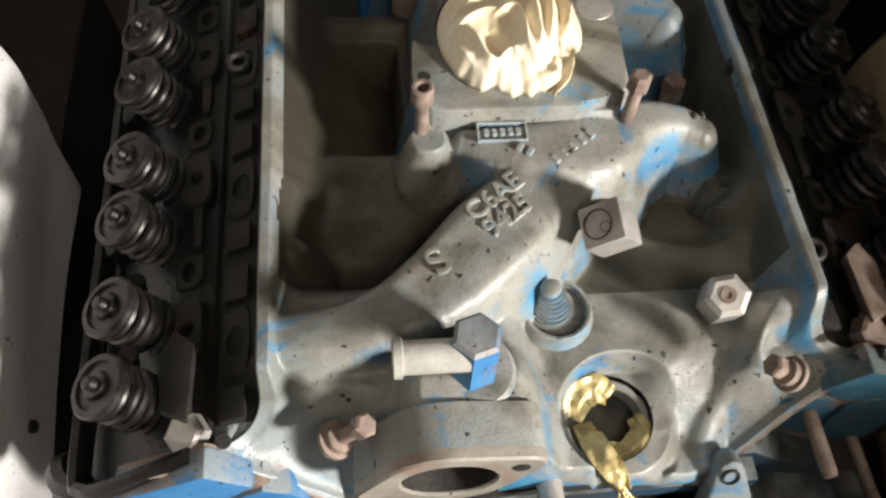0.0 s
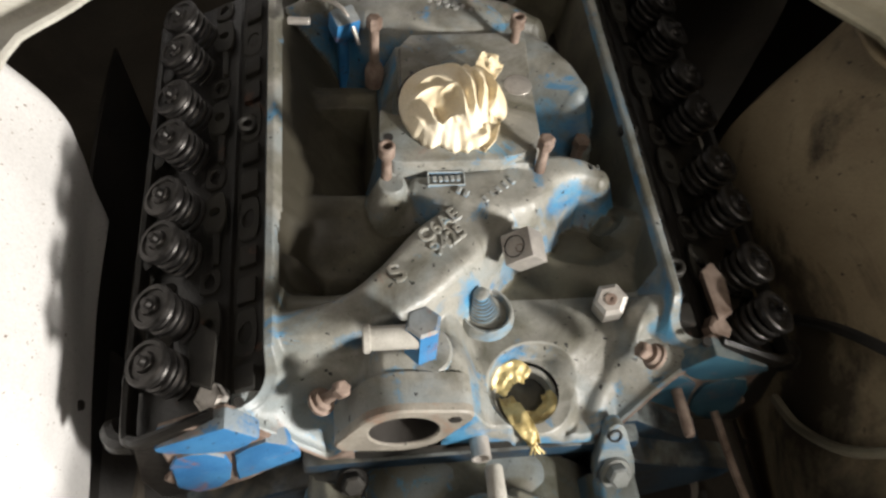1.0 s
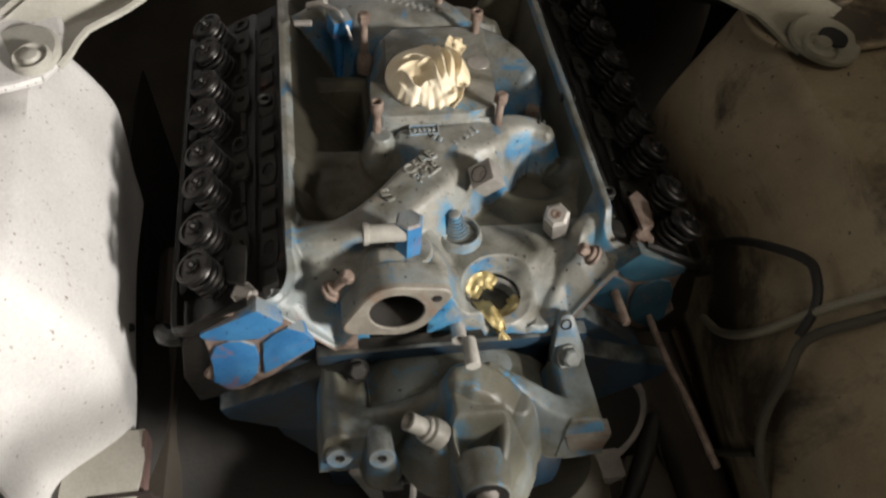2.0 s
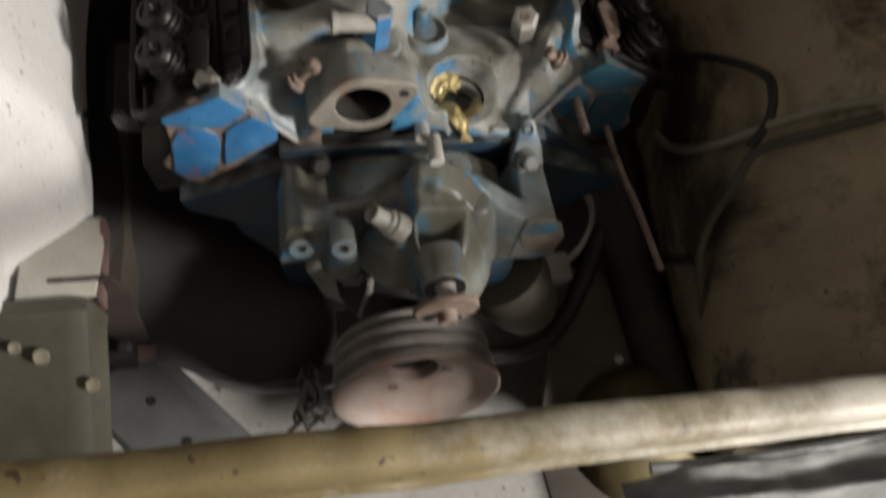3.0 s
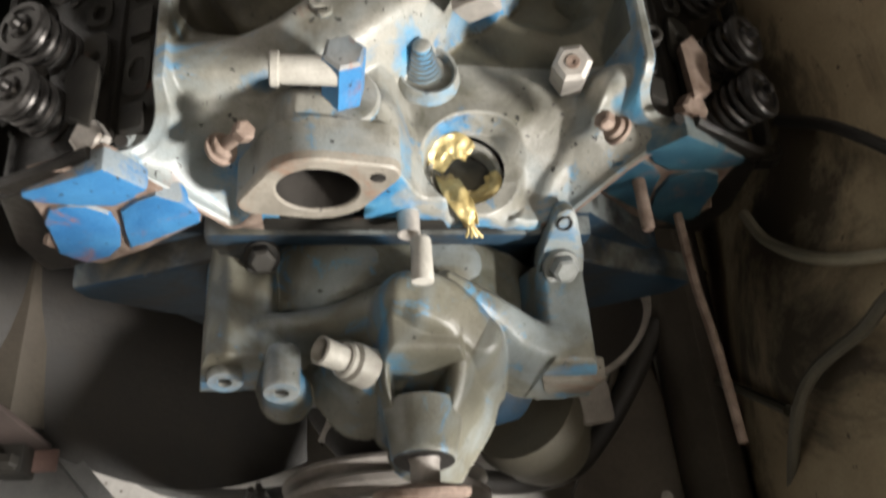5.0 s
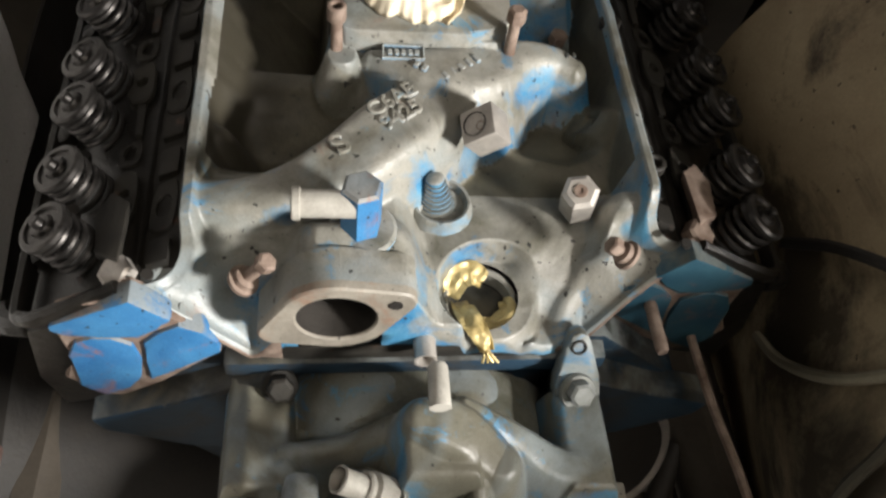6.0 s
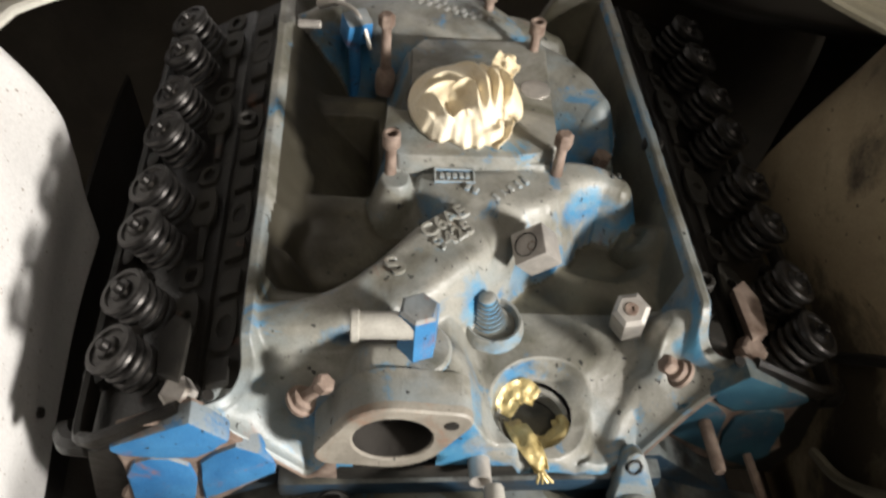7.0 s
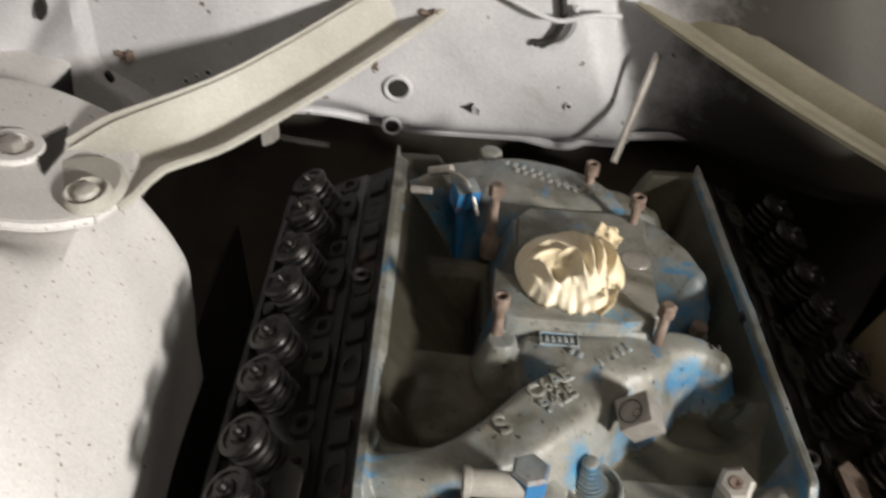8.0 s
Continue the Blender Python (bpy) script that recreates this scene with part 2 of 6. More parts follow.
def structure(name, bm, material, label, category, smooth=True):
    ob = part(name, bm, material, None, "", smooth)
    return tagged(ob, label, category, "", "structure")


def basis(axis):
    a = Vector(axis).normalized()
    up = V(0, 0, 1) if abs(a.z) < 0.9 else V(0, 1, 0)
    u = up.cross(a).normalized()
    return u, a.cross(u), a


def loft(bm, rings, closed=True, caps=True):
    vs = [[bm.verts.new(p) for p in r] for r in rings]
    n = len(vs[0])
    for a, b in zip(vs, vs[1:]):
        for i in range(n if closed else n - 1):
            j = (i + 1) % n
            bm.faces.new((a[i], a[j], b[j], b[i]))
    if caps and closed:
        bm.faces.new(vs[0][::-1])
        bm.faces.new(vs[-1])
    return vs


def lathe(bm, origin, axis, profile, seg=24, caps=True, start=0.0):
    """profile: (radius, height along the axis)"""
    u, v, a = basis(axis)
    o = Vector(origin)
    rings = []
    for r, h in profile:
        rings.append([o + a * h + (u * math.cos(k) + v * math.sin(k)) * max(r, 1e-4) for k in (start + 2 * math.pi * i / seg for i in range(seg))])
    loft(bm, rings, True, caps)
    return bm


def rod(bm, p0, p1, r, r2=None, seg=16, edge=0.15):
    p0, p1 = Vector(p0), Vector(p1)
    r2 = r if r2 is None else r2
    L = (p1 - p0).length
    e = min(edge * min(r, r2), L * 0.3)
    return lathe(bm, p0, p1 - p0, [(r - e, 0), (r, e), (r2, L - e), (r2 - e, L)], seg)


def smooth_path(pts, n=6):
    pts = [Vector(p) for p in pts]
    ext = [pts[0] * 2 - pts[1]] + pts + [pts[-1] * 2 - pts[-2]]
    out = []
    for i in range(1, len(ext) - 2):
        p0, p1, p2, p3 = ext[i - 1:i + 3]
        for k in range(n):
            t = k / n
            out.append(0.5 * (2 * p1 + (p2 - p0) * t + (2 * p0 - 5 * p1 + 4 * p2 - p3) * t * t + (3 * p1 - p0 - 3 * p2 + p3) * t ** 3))
    out.append(pts[-1])
    return out


def tube(bm, pts, r, seg=10, n=6, flat=1.0):
    path = smooth_path(pts, n) if n > 1 else [Vector(p) for p in pts]
    rings = []
    u = None
    for i, p in enumerate(path):
        d = (path[min(i + 1, len(path) - 1)] - path[max(i - 1, 0)]).normalized()
        if u is None:
            u = basis(d)[0]
        u = (u - d * u.dot(d)).normalized()
        v = d.cross(u)
        rings.append([p + (u * math.cos(k) + v * math.sin(k) * flat) * r for k in (2 * math.pi * j / seg for j in range(seg))])
    loft(bm, rings)
    return bm


def box(bm, size, m, bevel=0.003, seg=2):
    r = bmesh.ops.create_cube(bm, size=1.0, matrix=m @ Matrix.Diagonal((*size, 1)))
    if bevel:
        edges = list({e for v in r["verts"] for e in v.link_edges})
        bmesh.ops.bevel(bm, geom=edges, offset=bevel, segments=seg, affect="EDGES", profile=0.6)
    return bm


def prism(bm, poly, to3, depth, bevel=0.0, seg=2):
    """A polygon of 2D points, placed by to3(a, b, d) with d from 0 to depth."""
    f = bm.faces.new([bm.verts.new(to3(a, b, 0)) for a, b in poly])
    g = [bm.verts.new(to3(a, b, depth)) for a, b in poly]
    bm.faces.new(g[::-1])
    base = list(f.verts)
    n = len(poly)
    for i in range(n):
        j = (i + 1) % n
        bm.faces.new((base[j], base[i], g[i], g[j]))
    if bevel:
        es = list({e for v in base + g for e in v.link_edges})
        bmesh.ops.bevel(bm, geom=es, offset=bevel, segments=seg, affect="EDGES", profile=0.6)
    return bm


def hexagon(bm, origin, axis, r, h, chamfer=0.002, turn=0.0):
    return lathe(bm, origin, axis, [(r, 0), (r, h - chamfer), (r - chamfer * 1.3, h)], 6, True, turn)


def ring(bm, origin, axis, r_in, r_out, h, seg=28, e=0.0015):
    o = Vector(origin)
    u, v, a = basis(axis)
    prof = [(r_in, 0), (r_out, 0), (r_out, h - e), (r_out - e, h), (r_in + e, h), (r_in, h - e)]
    rings = [[o + a * z + (u * math.cos(k) + v * math.sin(k)) * r for k in (2 * math.pi * i / seg for i in range(seg))] for r, z in prof]
    rings.append(rings[0])
    vs = [[bm.verts.new(p) for p in r] for r in rings[:-1]]
    vs.append(vs[0])
    for a_, b_ in zip(vs, vs[1:]):
        for i in range(seg):
            j = (i + 1) % seg
            bm.faces.new((a_[i], a_[j], b_[j], b_[i]))
    return bm


def sheet(bm, f, nu, nv, thick=0.0):
    """A grid from f(u, v), u and v in 0..1, thickened if wanted."""
    vs = [[bm.verts.new(f(i / nu, j / nv)) for j in range(nv + 1)] for i in range(nu + 1)]
    for i in range(nu):
        for j in range(nv):
            bm.faces.new((vs[i][j], vs[i + 1][j], vs[i + 1][j + 1], vs[i][j + 1]))
    if thick:
        bmesh.ops.recalc_face_normals(bm, faces=bm.faces)
        bmesh.ops.solidify(bm, geom=list(bm.faces), thickness=thick)
    return bm


def step(a, b, x):
    t = min(1.0, max(0.0, (x - a) / (b - a)))
    return t * t * (3 - 2 * t)


def bell(x, y, cx, cy, rx, ry=None):
    ry = ry or rx
    return math.exp(-((x - cx) / rx) ** 2 - ((y - cy) / ry) ** 2)


def B():
    return bmesh.new()

# ---------------------------------------------------------------- garage shell
bm = B()
box(bm, (9, 9, 0.1), pose(0, 0, -0.05), 0)
structure("floor", bm, concrete, "pale worn concrete garage floor with dark specks", "floor", False)
for nm, size, at in (("wall_north", (9, 0.1, 2.8), (0, 4.45, 1.4)), ("wall_south", (9, 0.1, 2.8), (0, -4.45, 1.4)),
                     ("wall_east", (0.1, 8.8, 2.8), (4.45, 0, 1.4)), ("wall_west", (0.1, 8.8, 2.8), (-4.45, 0, 1.4))):
    bm = B()
    box(bm, size, pose(*at), 0)
    structure(nm, bm, plaster, "plain pale plaster garage wall", "wall", False)
bm = B()
box(bm, (9, 9, 0.1), pose(0, 0, 2.86), 0)
structure("ceiling", bm, plaster, "plain pale garage ceiling", "ceiling", False)

# ---------------------------------------------------------------- engine bay sheet metal


def tower(side, material):
    """Inner apron with the bulging, leaning suspension tower, as one pressed sheet."""
    bm = B()

    def f(u, v):
        y = (-0.185 if side < 0 else -0.46) + (0.795 if side < 0 else 1.07) * u
        bottom = 0.575 if side < 0 else 0.12 + 0.25 * step(-0.28, -0.38, y)
        over = max(0.0, v - 0.72) / 0.28
        z = bottom + (0.872 - bottom) * min(1.0, v / 0.72)
        bulge = (0.55 + 0.45 * step(-0.14, -0.05, y) if side < 0 else step(-0.46, -0.385, y)) * (1 - step(0.30, 0.40, y))
        if side < 0:
            x = 0.552 - 0.20 * bulge + 0.024 * bulge * step(-0.02, 0.26, y) + 0.006 * bulge * step(0.70, 0.62, z) + 0.062 * bulge * step(0.735, 0.90, z)
        else:
            x = 0.54 - 0.20 * bulge * (0.62 + 0.38 * step(0.25, 0.6, z)) + 0.085 * bulge * step(0.68, 0.90, z)
        x += 0.012 * math.sin(9 * z + 4 * y) * (1 - bulge) + 0.012 * bell(y, z, 0.05, 0.52, 0.10, 0.12)
        x += 0.003 * noise.noise(V(y * 9, z * 9, 2.0 + side))
        return (side * (x + (0.26 if side < 0 else 0.16) * over), y, z + ((0.17 - 0.16 * step(0.12, 0.175, y)) if side < 0 else 0.02) * over)
    sheet(bm, f, 80, 70, 0.004)
    # Shade behind the tower is put in as black faces.
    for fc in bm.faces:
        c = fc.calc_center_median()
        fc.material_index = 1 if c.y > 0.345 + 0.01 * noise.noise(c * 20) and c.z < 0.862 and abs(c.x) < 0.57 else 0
    word = "speckled white" if side < 0 else "dirty cream"
    ob = structure("inner_apron", bm, material, word + " primered inner fender apron with bulging shock tower", "apron")
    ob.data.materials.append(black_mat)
    return ob


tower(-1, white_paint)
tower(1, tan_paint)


def tower_top(side, material):
    base = thing("shock_tower_cap", "painted steel shock tower cap with rim and mounting hole", "tower cap", (side * 0.47, 0.21, 0.87), "shock tower caps")
    bm = B()
    poly = [(0.415, 0.200), (0.402, 0.235), (0.408, 0.290), (0.445, 0.352), (0.56, 0.380), (0.655, 0.30), (0.67, 0.215), (0.60, 0.178), (0.52, 0.172), (0.455, 0.178)]
    edge = [(p.x, p.y) for p in smooth_path([(a, b, 0) for a, b in poly + poly[:1]], 5)[:-1]]
    prism(bm, [(side * a, b) for a, b in edge], lambda a, b, d: V(a, b, 0.874 + 0.16 * (abs(a) - 0.40) + d), 0.008, 0.002)
    tube(bm, [V(side * a, b, 0.8765 + 0.16 * (a - 0.40)) for a, b in edge + edge[:1]], 0.0055, 8, 1)
    part("cap_plate", bm, material, base)
    bm = B()
    ring(bm, (side * 0.507, 0.270, 0.897), (-side * 0.16, 0, 1), 0.016, 0.027, 0.007)
    part("cap_rim", bm, material, base)
    bm = B()
    prism(bm, [(side * a, b) for a, b in ((0.468, 0.240), (0.482, 0.262), (0.488, 0.292), (0.476, 0.318), (0.466, 0.280))], lambda a, b, d: V(a, b, 0.8820 + 0.16 * (abs(a) - 0.40) + d), 0.003, 0.0005)
    part("slot", bm, black_mat, base)
    for dx, dy in ((-0.028, 0.06), (0.06, 0.02)):
        bm = B()
        hexagon(bm, (side * (0.535 + dx), 0.21 + dy, 0.902 + 0.16 * dx), (0, 0, 1), 0.011, 0.012)
        part("nut", bm, bare_steel, base)
    return base


tower_top(-1, white_paint)
tower_top(1, tan_paint)


def brace(side, foot, head, material, depth):
    b = thing("tower_brace", "pressed steel brace running from shock tower to firewall", "brace", foot, "tower braces")
    F, H = Vector(foot), Vector(head)
    d = (H - F).normalized()
    s = d.cross(V(0, 0, 1)).normalized()
    n = s.cross(d).normalized()
    rings = []
    for i in range(25):
        t = i / 24
        c = F.lerp(H, t) + n * (-0.010 * math.sin(math.pi * t) - 0.010 * (1 - step(0, 0.15, t)))
        w = 0.062 - 0.032 * step(0.0, 0.45, t)
        h = 0.012 + depth * step(0.02, 0.30, t)
        reach, low = (0.038 if side < 0 else 0.030) + 0.016 * (1 - step(0.0, 0.14, t)), -0.52 * h
        gut = reach - 0.037
        top = [(-w, -0.008), (-w * 0.99, -0.003), (-w * 0.95, 0.003), (-w * 0.87, 0.007), (-w * 0.79, 0.003), (-w * 0.74, 0.002), (-w * 0.67, 0.005), (-w * 0.60, 0.001), (-w * 0.60 + 0.4 * (gut + w * 0.60), -h * 0.40), (gut - 0.006, -h * 0.92), (gut, -h), (gut + 0.005, -h * 0.94), (reach - 0.007, low - 0.002), (reach - 0.004, low + 0.002), (reach, low)]
        prof = top + [(a, z - 0.005) for a, z in top[::-1]]
        rings.append([c - s * side * a + n * z for a, z in prof])
    bm = B()
    loft(bm, rings)
    part("channel", bm, material, b)
    bm = B()
    lathe(bm, F - d * 0.008 + V(-side * 0.006, -0.010, 0) + n * -0.013, n, [(0.042, 0), (0.042, 0.006), (0.038, 0.009), (0.001, 0.009)], 32)
    part("foot_plate", bm, material, b)
    bm = B()
    lathe(bm, F - d * 0.012 + V(-side * 0.006, -0.010, 0) + s * side * -0.026 - n * 0.004, n, [(0.021, 0), (0.021, 0.006), (0.018, 0.009), (0.015, 0.005), (0.012, 0.005), (0.009, 0.011), (0.002, 0.013)], 28)
    part("mounting_cup", bm, material, b)
    if side > 0:
        bm = B()
        lathe(bm, F - d * 0.020 + s * side * -0.020 + n * 0.004, n, [(0.017, 0), (0.0165, 0.003), (0.010, 0.0026)], 24)
        part("cup_opening", bm, black_mat, b, "dark round opening")
    return b


brace(-1, (-0.440, 0.250, 0.896), (-0.150, 0.60, 0.958), brace_paint, 0.036)
brace(1, (0.462, 0.200, 0.905), (0.118, 0.60, 0.962), tan_brace_paint, 0.010)

# firewall
bm = B()


def fire(u, v):
    x = -0.80 + 1.60 * u
    # Foot rises here so the dark toe board stands for shade.
    foot = 0.745 + 0.036 * step(-0.15, -0.29, x)
    z = foot + (1.105 - foot) * v
    y = 0.575 + 0.03 * (1 - step(0.0, 0.10, v)) * step(-0.45, -0.3, x)
    xf = x + 0.40 * (z - 0.835)
    y += 0.035 * step(0.075, 0.115, xf) - 0.13 * step(0.12, 0.36, xf) - 0.02 * step(0.80, 1.0, v)
    y -= 0.045 * step(-0.22, -0.40, x) + 0.015 * step(-0.40, -0.56, x) + 0.05 * step(0.36, 0.56, x)
    return (x, y, z)


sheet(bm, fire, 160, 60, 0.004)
structure("firewall", bm, fire_paint, "scuffed grey-white painted steel firewall, shade painted in at one end", "firewall")
bm = B()
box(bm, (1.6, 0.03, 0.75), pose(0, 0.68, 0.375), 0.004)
structure("toe_board", bm, dull_shade, "dark brown lower toe board below the firewall", "toe board")
bm = B()
tube(bm, [(-0.45, 0.535, 0.786), (-0.30, 0.575, 0.784), (-0.2, 0.598, 0.760), (-0.12, 0.600, 0.752), (-0.03, 0.596, 0.755), (0.04, 0.588, 0.748), (0.10, 0.60, 0.76), (0.3, 0.61, 0.77)], 0.006, 8)
structure("trim", bm, wall_paint, "rolled lower lip of the firewall", "trim")
bm = B()
box(bm, (1.72, 0.34, 0.02), pose(0, 0.73, 1.10), 0.006)
structure("cowl", bm, wall_paint, "plain painted cowl panel above the firewall", "cowl")


# Height of the unseen fender edge, set to block the work light.
def edge_z(u):
    return 0.984 + 0.034 * step(0.11, 0.21, u) + 0.03 * step(0.18, 0.28, u) - 0.12 * step(0.31, 0.44, u)


for side, mt, x_in, x_out, lift in ((-1, white_paint, 0.92, 1.04, 0.0), (1, tan_paint, 0.602, 0.86, 0.035)):
    bm = B()
    sheet(bm, lambda u, v: V(side * (x_in + (x_out - x_in) * v), -0.52 + 1.12 * u, edge_z(u) + lift - 0.02 * v * v), 24, 6, 0.006)
    sheet(bm, lambda u, v: V(side * x_in, -0.52 + 1.12 * u, 0.60 + v * (edge_z(u) + lift - 0.602)), 24, 4, 0.006)
    sheet(bm, lambda u, v: V(side * (x_out + 0.002), -0.52 + 1.12 * u, 0.66 + v * (edge_z(u) + lift - 0.70)), 24, 4, 0.006)
    structure("fender", bm, mt, "plain painted fender edge out of view, shaped to shade the bay", "fender")


def grommet(x, z, r, y=0.575, label="dark hole with raised grommet in the firewall"):
    g = thing("firewall_hole", label, "hole", (x, y, z), "holes in the firewall")
    bm = B()
    ring(bm, (x, y - 0.001, z), (0, -1, 0), r, r * 1.45, 0.004, 20)
    part("collar", bm, wall_paint, g)
    bm = B()
    lathe(bm, (x, y, z), (0, -1, 0), [(r, 0), (r * 0.99, 0.0015)], 20)
    part("opening", bm, black_mat, g)


grommet(-0.179, 0.826, 0.0125, 0.571)
grommet(-0.185, 0.772, 0.009, 0.571)
grommet(-0.256, 0.836, 0.0035, 0.566)
grommet(-0.236, 0.838, 0.0022, 0.569)
grommet(0.215, 0.962, 0.010, 0.568)
grommet(0.034, 0.818, 0.003, 0.571)
for x, z, r in ((-0.425, 0.842, 0.0030), (-0.412, 0.849, 0.0024), (-0.398, 0.855, 0.0034)):
    grommet(x, z, r, 0.524, "tiny punched hole in the painted firewall")


bm = B()
prism(bm, [(-0.100, 0.806), (-0.093, 0.8085), (-0.086, 0.813), (-0.083, 0.811), (-0.085, 0.805), (-0.083, 0.799), (-0.089, 0.801)], lambda a, b, d: V(a, 0.5690 + d, b), 0.004, 0.0)
torn = thing("torn_hole", "small torn hole with a bent flap in the firewall", "hole", (-0.089, 0.574, 0.805))
part("opening", bm, black_mat, torn)
bm = B()
sheet(bm, lambda u, v: V(-0.085 + 0.010 * u, 0.568 - 0.004 * u * u - 0.002 * v, 0.799 + 0.013 * v - 0.004 * u * v), 6, 6, 0.001)
part("bent_flap", bm, wall_paint, torn)


def firewall_clip(x, z, y):
    c = thing("spring_clip", "small rusty spring clip on the firewall", "clip", (x, y, z), "firewall clips")
    bm = B()
    box(bm, (0.022, 0.006, 0.006), pose(x, y - 0.002, z, 0, 20, 0), 0.0015)
    box(bm, (0.006, 0.010, 0.014), pose(x + 0.006, y - 0.005, z, 0, 20, 0), 0.0015)
    part("clip_body", bm, rust_steel, c)


firewall_clip(-0.145, 0.925, 0.570)
firewall_clip(-0.489, 0.873, 0.516)


def cable(name, label, pts, r, material, category="cable"):
    bm = B()
    tube(bm, pts, r, 8)
    return tagged(part(name, bm, material), label, category)


cable("speedometer_rod", "thin grey steel rod leaning against the firewall", [(0.131, 0.575, 0.893), (0.112, 0.545, 0.84), (0.088, 0.50, 0.783)], 0.005, bare_steel, "rod")
cable("vent_rod", "thin grey steel rod hanging before the firewall", [(0.262, 0.60, 0.86), (0.262, 0.595, 0.80), (0.258, 0.59, 0.765)], 0.005, bare_steel, "rod")
cable("wiring_loop", "white wire looped over the firewall", [(-0.05, 0.55, 0.955), (0.0, 0.545, 0.938), (0.04, 0.55, 0.945), (0.075, 0.56, 0.942)], 0.003, wall_paint)
cable("wiring_hook", "black cable hook hanging at the firewall", [(0.004, 0.563, 0.965), (0.010, 0.563, 0.93), (-0.002, 0.564, 0.905), (-0.020, 0.565, 0.90)], 0.0045, black_mat)
cable("wiring_tail", "pale wire curling down the firewall", [(0.022, 0.562, 0.95), (0.026, 0.562, 0.925), (0.015, 0.563, 0.905), (-0.004, 0.564, 0.896)], 0.003, wall_paint)

# left rear hinge pressing with its oval hole
hp = thing("hinge_pressing", "white curved steel pressing with an oval hole", "pressing", (-0.53, 0.52, 0.82))
bm = B()


def pressing(u, v):
    z = 0.755 + 0.345 * v
    edge = -0.513 + 0.050 * step(0.868, 0.810, z)
    x = -0.98 + (edge + 0.98) * u
    y = 0.500 + 0.026 * step(edge - 0.020, edge, x) - 0.030 * step(edge - 0.12, edge - 0.35, x)
    return (x, y + 0.014 * math.exp(-((x + 0.575 - 0.8 * (z - 0.91)) / 0.022) ** 2), z)


sheet(bm, pressing, 90, 30, 0.004)
part("pressed_sheet", bm, wall_paint, hp)
for x, z, ra, rb, lean in ((-0.521, 0.827, 0.0120, 0.021, 0.60), (-0.506, 0.852, 0.0030, 0.0065, 0.45), (-0.566, 0.929, 0.0060, 0.0125, -0.15)):
    bm = B()
    loft(bm, [[V(x + ra * math.cos(k) * g - lean * rb * math.sin(k) * g, 0.4985 - h, z + rb * math.sin(k) * g) for k in (2 * math.pi * i / 28 for i in range(28))] for h, g in ((-0.006, 1.0), (0.0006, 1.0), (0.0006, 0.5))])
    part("oval_opening", bm, black_mat, hp)

# ---------------------------------------------------------------- intake manifold
intake = thing("intake_manifold", "dusty blue-painted cast iron intake manifold, grimy and worn", "manifold", (0, 0.2, 0.70))
DIST = V(0.047, -0.020, 0.722)
WO = V(-0.065, -0.066, 0.777)
WO_AX = V(0, -1, 0)


def ease(a, b, x):
    t = np.clip((x - a) / (b - a), 0.0, 1.0)
    return t * t * (3 - 2 * t)


def hill(x, y, cx, cy, rx, ry=None):
    return np.exp(-((x - cx) / rx) ** 2 - ((y - cy) / (ry or rx)) ** 2)


def join(a, b, k):
    """The higher of two heights, with a fillet of about k."""
    return 0.5 * (a + b + np.sqrt((a - b) ** 2 + k * k))


def ripple(x, y, scale, seed):
    """A cheap smooth unevenness between -1 and 1."""
    r = np.random.RandomState(seed)
    out = 0
    for _ in range(7):
        a, f, p = r.uniform(0, 6.28), scale * r.uniform(0.6, 1.7), r.uniform(0, 6.28)
        out = out + np.sin((x * math.cos(a) + y * math.sin(a)) * f + p)
    return out / 4.0


def rail_x(y, x):
    return np.where(x < 0, 0.168 + 0.036 * ease(-0.012, -0.052, y), 0.1735 + 0.041 * ease(0.014, -0.022, y))


def front_y(x):
    return np.where(x < 0, -0.048, -0.020) - np.where(x < 0, 0.012, 0.040) * ease(0.2, 0.09, np.abs(x))


def ridge(x, y, pts, rear, front, edge=0.003, n=6):
    """Height of a cast ridge along pts (x, y, top height, width); rear and front: how steeply its two sides fall."""
    path = smooth_path([p[:3] for p in pts], n)
    ws = [p.x for p in smooth_path([(p[3], 0, 0) for p in pts], n)]
    best = np.full(x.shape, 1e9)
    top, half, side = np.zeros(x.shape), np.zeros(x.shape), np.zeros(x.shape)
    for (a, b), (wa, wb) in zip(zip(path, path[1:]), zip(ws, ws[1:])):
        ex, ey = b.x - a.x, b.y - a.y
        t = np.clip(((x - a.x) * ex + (y - a.y) * ey) / (ex * ex + ey * ey), 0, 1)
        dx, dy = x - a.x - t * ex, y - a.y - t * ey
        d = np.hypot(dx, dy)
        near = d < best
        best = np.where(near, d, best)
        top = np.where(near, a.z + t * (b.z - a.z), top)
        half = np.where(near, (wa + t * (wb - wa)) / 2, half)
        side = np.where(near, ex * dy - ey * dx, side)
    out = best - half
    slope = np.where(side > 0, rear, front)
    return top - slope * edge * np.log1p(np.exp(np.clip(out / edge, -40, 40))) - 0.02 * np.maximum(0, best - half + 0.006)


